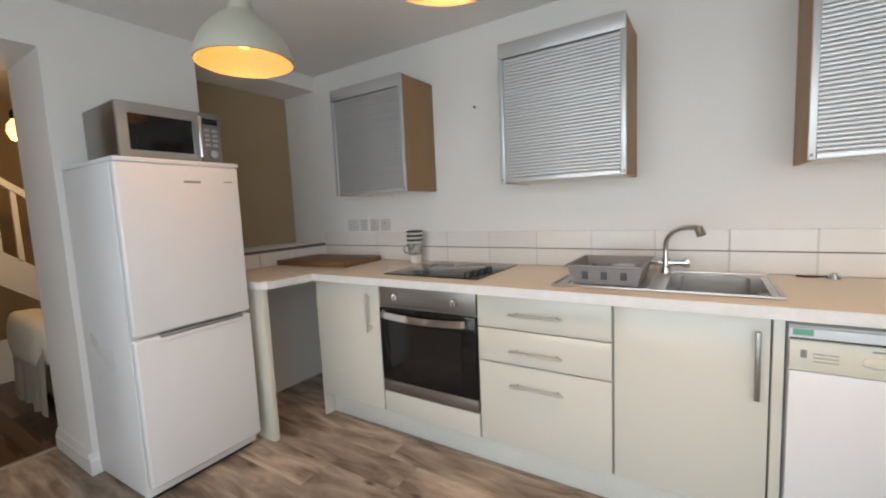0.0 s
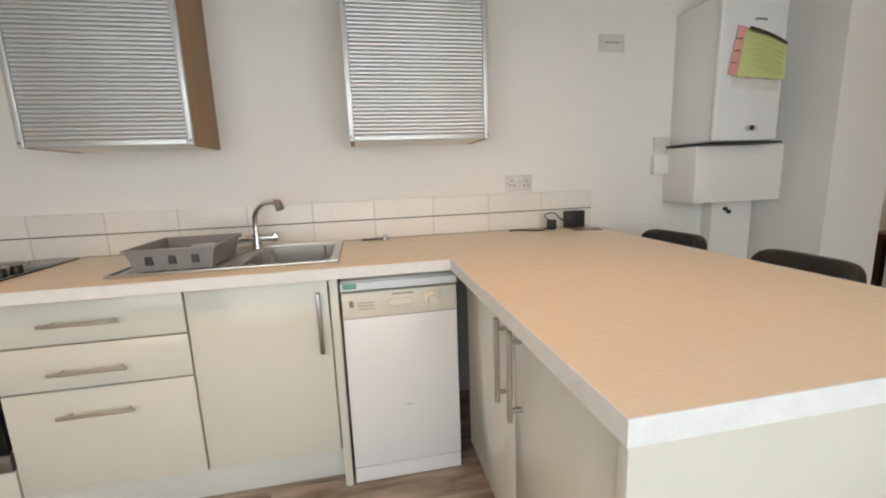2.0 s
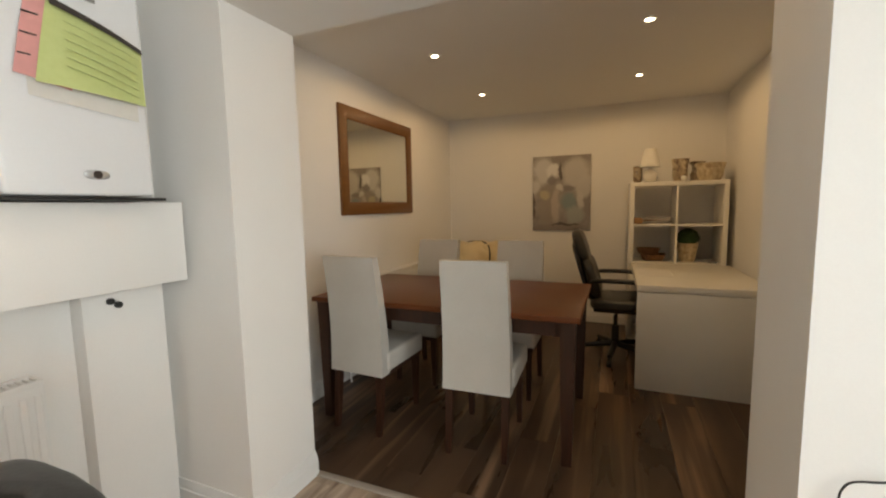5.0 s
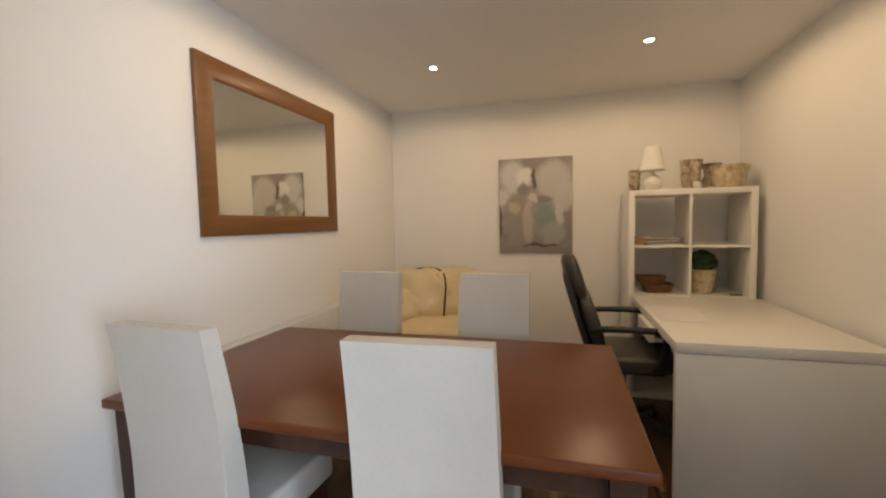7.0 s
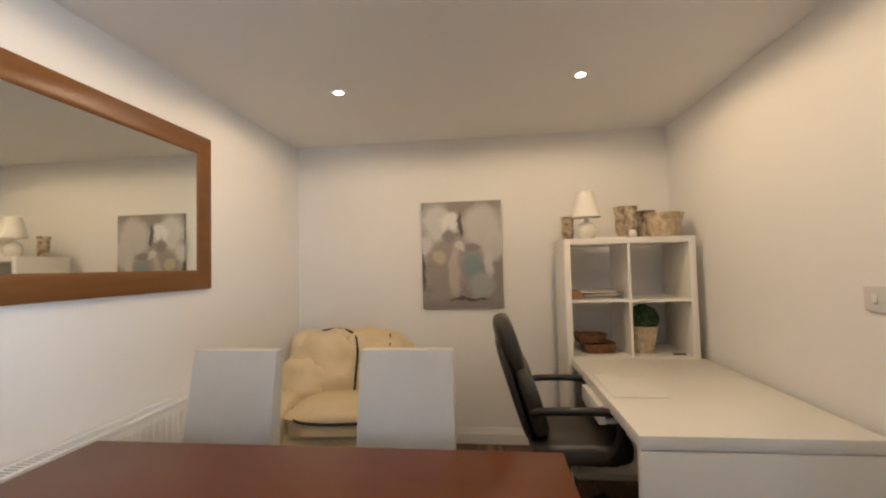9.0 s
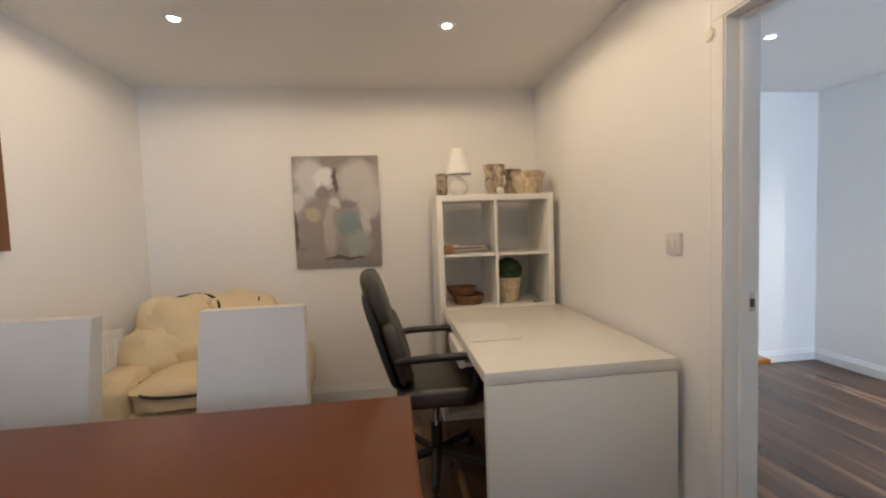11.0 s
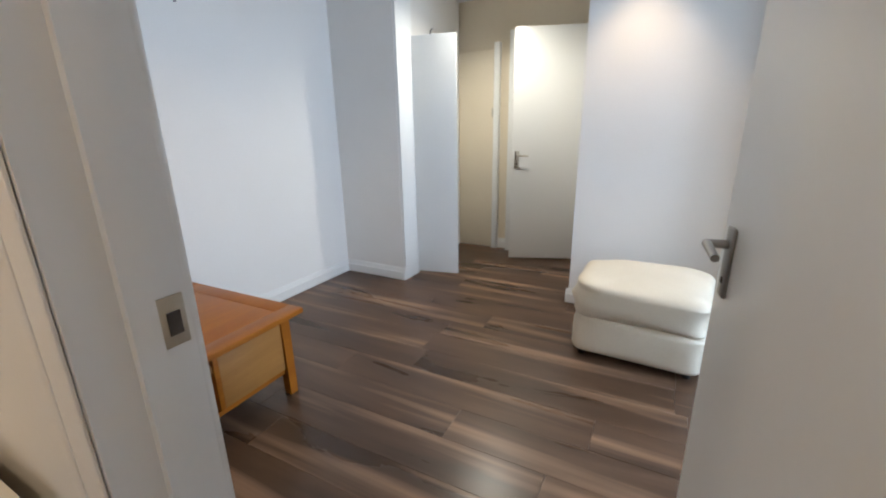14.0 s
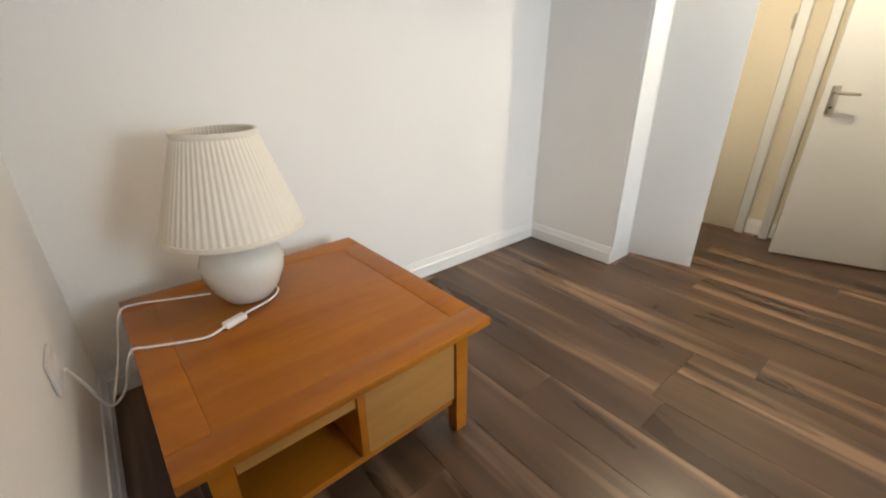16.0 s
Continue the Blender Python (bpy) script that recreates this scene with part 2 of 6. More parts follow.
HONEYP = surface("pale_oak_panel", (0.38, 0.185, 0.045), (0.31, 0.14, 0.032), 0.42, scale=2.2, fine=36, stretch=(9, 0.8, 9), bump=0.05)
CERAM = surface("glazed_ivory_ceramic", (0.74, 0.715, 0.65), (0.70, 0.67, 0.61), 0.16, scale=4, fine=60, bump=0.02)
SHADE = surface("pleated_cream_fabric", (0.80, 0.76, 0.67), (0.76, 0.71, 0.61), 0.85, scale=6, fine=220, bump=0.2)
WSHADE = surface("white_fabric_shade", (0.80, 0.78, 0.72), None, 0.85, scale=6, fine=220, bump=0.2)
WICKER = surface("brown_wicker", (0.26, 0.13, 0.06), (0.11, 0.05, 0.022), 0.75, scale=30, fine=110, bump=0.7)
FLORAL = surface("mottled_floral_ceramic", (0.62, 0.53, 0.37), (0.11, 0.055, 0.03), 0.4, scale=24, fine=34, bump=0.06)
FLORALP = surface("pale_floral_pot", (0.68, 0.58, 0.40), (0.36, 0.26, 0.15), 0.5, scale=24, fine=34, bump=0.06)
LEAF = surface("clipped_box_leaf", (0.035, 0.085, 0.022), (0.015, 0.042, 0.010), 0.6, scale=30, fine=90, bump=0.4)
PAPER = surface("paper", (0.74, 0.72, 0.68), (0.68, 0.66, 0.62), 0.7, scale=5, fine=60, bump=0.03)
PGREEN = surface("green_paper", (0.60, 0.67, 0.29), (0.54, 0.61, 0.25), 0.7, scale=5, fine=60, bump=0.05)
PPINK = surface("pink_paper", (0.78, 0.36, 0.34), None, 0.7, scale=5, fine=60, bump=0.05)
INK = surface("dark_ink", (0.05, 0.04, 0.035), None, 0.7)
INKG = surface("olive_ink", (0.36, 0.42, 0.17), None, 0.7)
GREENP = surface("green_sticker", (0.18, 0.46, 0.34), None, 0.5)
KPLANK = planks("weathered_oak_laminate", (0.165, 0.118, 0.084), (0.54, 0.43, 0.335), (0.66, 0.56, 0.46), 0.42, 0.20, (1.5, 6, 6), 0.95)
DPLANK = planks("dark_walnut_laminate", (0.046, 0.027, 0.016), (0.112, 0.065, 0.038), (0.46, 0.285, 0.175), 0.29, 0.08, (0.42, 2.6, 2.6), soft=3.0)
DPLANK.node_tree.nodes["Principled BSDF"].inputs["Specular IOR Level"].default_value = 0.38
SUBFLOOR = surface("dark_joint", (0.03, 0.022, 0.016), None, 0.9)
STRIP = surface("threshold_strip", (0.50, 0.45, 0.40), (0.42, 0.38, 0.33), 0.4, 0.4, scale=5, fine=80)
BRASSY = surface("worn_satin_nickel", (0.56, 0.53, 0.46), (0.48, 0.44, 0.37), 0.3, 1.0, scale=8, fine=80)
CARDB = surface("brown_card", (0.30, 0.17, 0.08), None, 0.8)
DOORP = surface("panel_shadowed_board", (0.74, 0.66, 0.52), (0.70, 0.62, 0.48), 0.6, scale=2, fine=60)
PGREY = surface("grey_magazine_cover", (0.42, 0.385, 0.37), (0.27, 0.245, 0.235), 0.6, scale=6, fine=40)
BULB = glowing("lit_lamp", (1.0, 0.88, 0.66), 14)
WBULB = glowing("lit_warm_bulb", (1.0, 0.52, 0.16), 5)
mirror_m, mnt, mp_ = nodes_of("silvered_mirror")
mp_.inputs["Base Color"].default_value, mp_.inputs["Metallic"].default_value, mp_.inputs["Roughness"].default_value = (0.86, 0.88, 0.85, 1), 1.0, 0.015
glass_m, gnt, gp_ = nodes_of("clear_glass")
gp_.inputs["Base Color"].default_value, gp_.inputs["Transmission Weight"].default_value, gp_.inputs["Roughness"].default_value = (1, 1, 1, 1), 1.0, 0.0
SHADEOUT = surface("grey_green_metal_shade", (0.50, 0.50, 0.42), (0.46, 0.46, 0.385), 0.35, scale=4, fine=60, bump=0.02)
# Inner shade is coloured amber in place of warm lamplight.
SHADEIN = surface("amber_glow_enamel", (0.34, 0.25, 0.14), None, 0.5, scale=4, fine=60, bump=0.0)



def painted_canvas():
    """Soft brushed patches, each (x, z, half width, half height) on the canvas, laid one over another."""
    m, nt, p = nodes_of("abstract_bottle_painting")
    L = nt.links.new
    tc = nt.nodes.new("ShaderNodeTexCoord")
    big = nt.nodes.new("ShaderNodeTexNoise")
    big.inputs["Scale"].default_value, big.inputs["Detail"].default_value = 9, 6
    L(tc.outputs["Object"], big.inputs["Vector"])
    off = nt.nodes.new("ShaderNodeVectorMath")
    off.operation = "MULTIPLY_ADD"
    off.inputs[1].default_value, off.inputs[2].default_value = (0.10, 0.0, 0.10), (-0.05, 0.0, -0.05)
    L(big.outputs["Color"], off.inputs[0])
    add = nt.nodes.new("ShaderNodeVectorMath")
    L(tc.outputs["Object"], add.inputs[0])
    L(off.outputs[0], add.inputs[1])
    ramp = nt.nodes.new("ShaderNodeValToRGB")
    ramp.color_ramp.elements[0].position, ramp.color_ramp.elements[1].position = 0.3, 0.7
    ramp.color_ramp.elements[0].color, ramp.color_ramp.elements[1].color = (0.27, 0.245, 0.23, 1), (0.40, 0.37, 0.355, 1)
    L(big.outputs["Fac"], ramp.inputs["Fac"])
    col = ramp.outputs["Color"]
    layers = [((0.28, 0.25, 0.235), [(0.0, 0.38, 0.4, 0.07), (0.0, -0.38, 0.4, 0.07), (0.29, -0.12, 0.07, 0.16)]),
              ((0.62, 0.615, 0.61), [(-0.19, 0.25, 0.14, 0.19), (-0.27, 0.07, 0.07, 0.10)]),
              ((0.55, 0.535, 0.52), [(0.15, 0.21, 0.18, 0.20), (0.24, 0.07, 0.10, 0.14)]),
              ((0.76, 0.755, 0.75), [(-0.09, 0.25, 0.09, 0.09)]),
              ((0.33, 0.295, 0.265), [(-0.118, 0.0, 0.15, 0.14), (-0.14, -0.17, 0.14, 0.24)]),
              ((0.50, 0.44, 0.41), [(-0.055, -0.13, 0.055, 0.24)]),
              ((0.25, 0.225, 0.215), [(-0.098, 0.145, 0.065, 0.075), (0.08, 0.055, 0.085, 0.045)]),
              ((0.50, 0.45, 0.32), [(-0.17, -0.01, 0.07, 0.06)]),
              ((0.60, 0.58, 0.56), [(-0.015, 0.06, 0.05, 0.05), (0.20, -0.08, 0.045, 0.12)]),
              ((0.22, 0.30, 0.31), [(0.08, -0.09, 0.10, 0.12)]),
              ((0.38, 0.40, 0.395), [(0.14, -0.23, 0.12, 0.12)]),
              ((0.10, 0.085, 0.08), [(-0.01, 0.23, 0.022, 0.12), (0.05, -0.335, 0.19, 0.018), (-0.30, -0.12, 0.03, 0.18)])]
    for rgb, spots in layers:
        for x, z, rx, rz in spots:
            mp = nt.nodes.new("ShaderNodeMapping")
            mp.inputs["Location"].default_value = (-x / rx, 0, -z / rz)
            mp.inputs["Scale"].default_value = (1 / rx, 0, 1 / rz)
            L(add.outputs[0], mp.inputs["Vector"])
            g = nt.nodes.new("ShaderNodeTexGradient")
            g.gradient_type = "SPHERICAL"
            L(mp.outputs["Vector"], g.inputs["Vector"])
            mr = nt.nodes.new("ShaderNodeMapRange")
            mr.inputs["From Min"].default_value, mr.inputs["From Max"].default_value = 0.05, 0.42
            mr.inputs["To Max"].default_value = 0.9
            L(g.outputs["Fac"], mr.inputs["Value"])
            mx = nt.nodes.new("ShaderNodeMix")
            mx.data_type = "RGBA"
            L(mr.outputs["Result"], mx.inputs[0])
            L(col, mx.inputs[6])
            mx.inputs[7].default_value = (*rgb, 1)
            col = mx.outputs[2]
    L(col, p.inputs["Base Color"])
    p.inputs["Roughness"].default_value = 0.7
    bn = nt.nodes.new("ShaderNodeBump")
    bn.inputs["Strength"].default_value, bn.inputs["Distance"].default_value = 0.4, 0.003
    L(big.outputs["Fac"], bn.inputs["Height"])
    L(bn.outputs["Normal"], p.inputs["Normal"])
    return m


# ---------------------------------------------------------------- mesh helpers


def box(bm, x0, x1, y0, y1, z0, z1, bev=0.0, seg=2):
    m = Matrix.LocRotScale(((x0 + x1) / 2, (y0 + y1) / 2, (z0 + z1) / 2), None, (abs(x1 - x0), abs(y1 - y0), abs(z1 - z0)))
    r = bmesh.ops.create_cube(bm, size=1.0, matrix=m)
    if bev:
        ed = list({e for v in r["verts"] for e in v.link_edges})
        bmesh.ops.bevel(bm, geom=ed, offset=bev, segments=seg, affect="EDGES", profile=0.5)
    return bm


def cube(x0, x1, y0, y1, z0, z1, bev=0.0, seg=2):
    return box(bmesh.new(), x0, x1, y0, y1, z0, z1, bev, seg)


def rod(bm, a, b, r0, r1=None, seg=14):
    a, b = Vector(a), Vector(b)
    d = b - a
    m = Matrix.Translation((a + b) / 2) @ d.to_track_quat("Z", "Y").to_matrix().to_4x4()
    bmesh.ops.create_cone(bm, cap_ends=True, segments=seg, radius1=r0, radius2=r0 if r1 is None else r1, depth=d.length, matrix=m)
    return bm


def lathe(profile, seg=32, centre=(0, 0, 0), wave=0.0, waves=0):
    """Turns a profile of (radius, height) round the upright axis."""
    bm = bmesh.new()
    rings = []
    for r, z in profile:
        ring = []
        for i in range(seg):
            a = 2 * math.pi * i / seg
            rr = r * (1 + (wave * math.cos(a * waves) if waves else 0))
            ring.append(bm.verts.new((centre[0] + rr * math.cos(a), centre[1] + rr * math.sin(a), centre[2] + z)))
        rings.append(ring)
    for p, q in zip(rings, rings[1:]):
        for i in range(seg):
            bm.faces.new((p[i], p[(i + 1) % seg], q[(i + 1) % seg], q[i]))
    for ring in (rings[0], rings[-1]):
        if abs(profile[0][0]) > 1e-6 and ring is rings[0] and profile[0] != profile[-1]:
            pass
    return bm


def tube(bm, pts, r, seg=8):
    """A round cord along points."""
    pts = [Vector(p) for p in pts]
    rings = []
    for i, p in enumerate(pts):
        d = (pts[min(i + 1, len(pts) - 1)] - pts[max(i - 1, 0)]).normalized()
        u = d.cross(Vector((0, 0, 1)) if abs(d.z) < 0.9 else Vector((1, 0, 0))).normalized()
        v = d.cross(u)
        rings.append([bm.verts.new(p + r * (math.cos(2 * math.pi * k / seg) * u + math.sin(2 * math.pi * k / seg) * v)) for k in range(seg)])
    for p, q in zip(rings, rings[1:]):
        for k in range(seg):
            bm.faces.new((p[k], p[(k + 1) % seg], q[(k + 1) % seg], q[k]))
    bm.faces.new(rings[0])
    bm.faces.new(rings[-1][::-1])
    return bm


def smooth_path(pts, n=8):
    """Points along a Catmull-Rom curve."""
    P = [Vector(p) for p in pts]
    P = [P[0]] + P + [P[-1]]
    out = []
    for i in range(1, len(P) - 2):
        for k in range(n):
            t = k / n
            a, b, c, d = P[i - 1], P[i], P[i + 1], P[i + 2]
            out.append(0.5 * ((2 * b) + (c - a) * t + (2 * a - 5 * b + 4 * c - d) * t * t + (3 * b - a - 3 * c + d) * t ** 3))
    out.append(P[-2])
    return out


def pillow(bm, c, size, e=0.35, n=28, puff=0.0, wob=0.0):
    """A stuffed cushion: a rounded block with soft, slightly uneven faces."""
    r = bmesh.ops.create_uvsphere(bm, u_segments=n, v_segments=n // 2 + 2, radius=1.0)
    for v in r["verts"]:
        p = v.co.normalized()
        h = math.hypot(p.x, p.y)
        th, ph = math.atan2(p.y, p.x), math.atan2(p.z, h)

        def sp(x, k):
            return math.copysign(abs(x) ** k, x)
        q = Vector((sp(math.cos(ph), e) * sp(math.cos(th), e), sp(math.cos(ph), e) * sp(math.sin(th), e), sp(math.sin(ph), e)))
        k = 1 + wob * noise.noise(q * 2.3 + Vector(c))
        q.z *= 1 + puff * (1 - min(1, q.x * q.x)) * (1 - min(1, q.y * q.y))
        v.co = Vector(c) + Vector((q.x * size[0] / 2 * k, q.y * size[1] / 2 * k, q.z * size[2] / 2 * k))
    return bm


def shade_smooth(me, angle=40):
    for p in me.polygons:
        p.use_smooth = True
    me.set_sharp_from_angle(angle=radians(angle))


def link(name, bm, material, smooth=True):
    bmesh.ops.recalc_face_normals(bm, faces=bm.faces)
    me = bpy.data.meshes.new(name)
    bm.to_mesh(me)
    bm.free()
    me.materials.append(material)
    if smooth:
        shade_smooth(me)
    return new(name, me)


def thing(name, label, category, m=None, group=""):
    ob = new(name)
    ob.empty_display_size = 0.1
    ob.matrix_world = m or Matrix()
    return tagged(ob, label, category, group)


def part(name, bm, material, parent, label="", m=None):
    ob = link(name, bm, material)
    ob.parent = parent
    if m is not None:
        ob.matrix_basis = m
    return tagged(ob, label)


def piece(name, me, parent, m):
    ob = new(name, me)
    ob.parent = parent
    ob.matrix_basis = m
    return ob


def mesh_of(name, bm, material, smooth=True):
    bmesh.ops.recalc_face_normals(bm, faces=bm.faces)
    me = bpy.data.meshes.new(name)
    bm.to_mesh(me)
    bm.free()
    me.materials.append(material)
    if smooth:
        shade_smooth(me)
    return me


def structure(name, bm, material, label, category):
    return tagged(link(name, bm, material), label, category, kind="structure")


# ---------------------------------------------------------------- rooms
KC, DC = 2.308, 2.29     # ceilings
N, ND = 2.31, 2.395      # north wall of kitchen, of dining room


def wall(name, boxes, mat=None, label="white painted plaster wall", category="wall"):
    bm = bmesh.new()
    for b in boxes:
        box(bm, *b)
    return structure(name, bm, mat or WALL, label, category)


wall("wall_north_kitchen", [(-2.56, 3.03, N, N + 0.2, 0, 2.5)])
wall("wall_north_dining", [(3.03, 6.4, ND, ND + 0.115, 0, 2.5)])
wall("wall_divider", [(2.66, 3.03, 1.87, N, 0, KC), (2.66, 3.03, 0.15, 1.87, 2.035, KC), (2.66, 3.03, -1.1, 0.15, 0, KC)],
     label="white painted wall with a wide opening to the dining room")
wall("wall_east_dining", [(6.215, 6.4, -0.4, ND, 0, 2.5)])
DX0, DX1, DH = 3.63, 4.39, 1.935
wall("wall_south_dining", [(3.03, DX0 - 0.03, -0.5, -0.4, 0, 2.5), (DX1 + 0.03, 6.4, -0.5, -0.4, 0, 2.5), (DX0 - 0.03, DX1 + 0.03, -0.5, -0.4, DH + 0.03, 2.5)],
     label="white painted wall with a doorway to the living room")
wall("wall_living_north", [(3.03, DX0 - 0.03, -0.52, -0.502, 0, 2.5), (DX1 + 0.03, 6.4, -0.52, -0.502, 0, 2.5), (DX0 - 0.03, DX1 + 0.03, -0.52, -0.502, DH + 0.03, 2.5)])
wall("wall_east_living", [(6.24, 6.4, -4.4, -0.52, 0, 2.5)])
wall("wall_living_south_east", [(5.66, 6.24, -3.1, -2.91, 0, 2.5)])
wall("wall_passage_east", [(5.72, 5.86, -4.1, -3.1, 0, 2.5)])
wall("wall_passage_south", [(3.6, 5.86, -4.4, -4.12, 0, 2.5)], DOORP, "beige painted wall at the end of the passage")
wall("wall_living_south_west", [(3.45, 4.37, -3.3, -3.03, 0, 2.5), (4.25, 4.37, -4.12, -3.3, 0, 2.5)])
wall("wall_living_chimney", [(1.2, 3.45, -3.3, -2.84, 0, 2.5)])
WY0, WY1, WZ0, WZ1 = -2.6, -1.3, 0.85, 2.05
wall("wall_living_west", [(1.2, 1.4, -2.84, WY0, 0, 2.5), (1.2, 1.4, WY1, -1.1, 0, 2.5), (1.2, 1.4, WY0, WY1, 0, WZ0), (1.2, 1.4, WY0, WY1, WZ1, 2.5)])
KX0, KX1, KZ0, KZ1 = -1.6, 2.0, 0.45, 2.1
wall("wall_south_kitchen", [(-2.57, KX0, -1.1, -0.95, 0, KC), (KX1, 2.66, -1.1, -0.95, 0, KC), (KX0, KX1, -1.1, -0.95, 0, KZ0), (KX0, KX1, -1.1, -0.95, KZ1, KC)])
wall("wall_west_kitchen", [(-3.08, -2.57, 0.72, 1.42, 0, KC), (-3.08, -2.57, -0.35, 0.72, 2.08, KC), (-3.08, -2.57, -1.1, -0.35, 0, KC)])
wall("wall_recess", [(-2.95, -2.56, 1.42, N, 0, 1.03), (-2.95, -2.56, 1.42, N, 2.2, KC), (-2.95, -2.56, N, N + 0.2, 0, 2.5)])
wall("wall_recess_back", [(-3.08, -2.925, 1.42, N + 0.2, 1.03, 2.2)], BROWN, "brown painted recess behind the worktop")
# Lamplight put into the wall colour: brown tints these hall walls.
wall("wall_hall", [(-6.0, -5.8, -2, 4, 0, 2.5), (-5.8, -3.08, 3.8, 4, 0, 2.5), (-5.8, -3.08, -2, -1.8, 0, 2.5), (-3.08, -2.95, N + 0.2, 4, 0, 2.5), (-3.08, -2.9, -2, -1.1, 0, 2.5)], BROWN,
     "hall wall coloured brown for its warm lamp light")

structure("ceiling_kitchen", cube(-3.08, 3.03, -1.1, N + 0.2, KC + 0.001, KC + 0.12), CEIL, "white painted flat ceiling", "ceiling")
structure("ceiling_dining", cube(3.032, 6.4, -0.4, ND + 0.1, DC, DC + 0.12), CEIL, "white painted ceiling with downlights", "ceiling")
structure("ceiling_living", box(cube(3.032, 6.4, -4.4, -0.502, DC, DC + 0.12), 1.2, 3.032, -4.4, -1.1, DC, DC + 0.12), CEIL, "white painted ceiling with downlights", "ceiling")
structure("ceiling_hall", cube(-6.0, -3.081, -2, 4, 2.5, 2.6), CEIL, "white painted hall ceiling", "ceiling")
structure("ground", cube(-40, 40, -40, 40, -0.3, -0.12), SUBFLOOR, "dark ground under the house", "ground")


def skirting(name, runs, h=0.115, d=0.018):
    """Moulded skirting boards, each run from a to b with the room on its left side."""
    bm = bmesh.new()
    for (ax, ay), (bx, by) in runs:
        a, b = Vector((ax, ay, 0)), Vector((bx, by, 0))
        u = (b - a).normalized()
        w = Vector((-u.y, u.x, 0))
        prof = [(0, 0), (d, 0), (d, h * 0.66), (d * 0.75, h * 0.70), (d * 0.75, h * 0.78), (d * 0.35, h * 0.93), (d * 0.3, h), (0, h)]
        ends = [[bm.verts.new(q + w * px + Vector((0, 0, pz + 0.004))) for px, pz in prof] for q in (a, b)]
        k = len(prof)
        for i in range(k):
            bm.faces.new((ends[0][i], ends[0][(i + 1) % k], ends[1][(i + 1) % k], ends[1][i]))
        bm.faces.new(ends[0])
        bm.faces.new(ends[1][::-1])
    return structure(name, bm, GLOSS, "white moulded skirting board", "skirting")


skirting("baseboard_kitchen", [((2.66, -0.95), (2.66, 0.15)), ((2.66, 1.87), (2.66, N)), ((3.03, 1.87), (2.642, 1.87)), ((2.642, 0.15), (3.03, 0.15)),
                               ((-2.57, 1.34), (-2.57, 0.702)), ((-2.57, 0.72), (-3.08, 0.72))])
skirting("baseboard_dining", [((6.215, ND), (3.03, ND)), ((6.215, -0.4), (6.215, ND)), ((4.46, -0.4), (6.215, -0.4)), ((3.03, -0.4), (3.56, -0.4)), ((3.03, ND), (3.03, 1.87))])
skirting("baseboard_living", [((6.24, -0.52), (4.46, -0.52)), ((3.56, -0.52), (3.03, -0.52)), ((3.03, -0.52), (3.03, -1.1)), ((6.24, -2.91), (6.24, -0.52)), ((5.642, -2.91), (6.24, -2.91)),
                              ((5.66, -3.1), (5.66, -2.91)), ((3.45, -3.03), (4.388, -3.03)), ((4.37, -3.03), (4.37, -4.12)),
                              ((1.4, -2.84), (3.468, -2.84)), ((3.45, -2.84), (3.45, -3.012)), ((4.9, -4.12), (5.72, -4.12))], 0.10)

structure("trim_threshold", box(cube(3.015, 3.052, 0.15, 1.87, 0.0, 0.010, 0.004), -3.10, -3.065, -0.35, 0.72, 0.0, 0.010, 0.004), STRIP, "pale threshold strip between two floors", "threshold")

# windows that let the daylight in
def window(name, x0, x1, y0, y1, z0, z1, flat, bars):
    w = tagged(new(name), "white framed window with clear panes", "window", kind="structure")
    t = 0.06
    bm = bmesh.new()
    if flat == "y":
        for b in ((x0, x1, y0, y1, z0, z0 + t), (x0, x1, y0, y1, z1 - t, z1), (x0, x0 + t, y0, y1, z0 + t, z1 - t), (x1 - t, x1, y0, y1, z0 + t, z1 - t)):
            box(bm, *b)
        for k in range(1, bars):
            c = x0 + (x1 - x0) * k / bars
            box(bm, c - t / 2, c + t / 2, y0, y1, z0 + t, z1 - t)
        g = cube(x0 + t, x1 - t, (y0 + y1) / 2 - 0.003, (y0 + y1) / 2 + 0.003, z0 + t, z1 - t)
    else:
        for b in ((x0, x1, y0, y1, z0, z0 + t), (x0, x1, y0, y1, z1 - t, z1), (x0, x1, y0, y0 + t, z0 + t, z1 - t), (x0, x1, y1 - t, y1, z0 + t, z1 - t)):
            box(bm, *b)
        for k in range(1, bars):
            c = y0 + (y1 - y0) * k / bars
            box(bm, x0, x1, c - t / 2, c + t / 2, z0 + t, z1 - t)
        g = cube((x0 + x1) / 2 - 0.003, (x0 + x1) / 2 + 0.003, y0 + t, y1 - t, z0 + t, z1 - t)
    part("window_frame", bm, GLOSS, w)
    pane = part("pane", g, glass_m, w)
    pane.visible_shadow = False


window("window_1", KX0, KX1, -1.10, -1.04, KZ0, KZ1, "y", 4)
window("window_2", 1.2, 1.26, WY0, WY1, WZ0, WZ1, "x", 2)

# ---------------------------------------------------------------- kitchen units
FY = 1.72       # door fronts
WT = 0.91       # worktop top


def bar_handle(parent, a, b, out, r=0.006, mat=None):
    """A straight bar on two short posts; out points away from the door."""
    a, b, o = Vector(a), Vector(b), Vector(out)
    bm = bmesh.new()
    rod(bm, a + o, b + o, r, seg=12)
    u = (b - a)
    for k in (0.12, 0.88):
        rod(bm, a + u * k, a + u * k + o, r * 0.8, seg=10)
    return part("handle", bm, mat or STEEL, parent, "brushed steel bar handle")


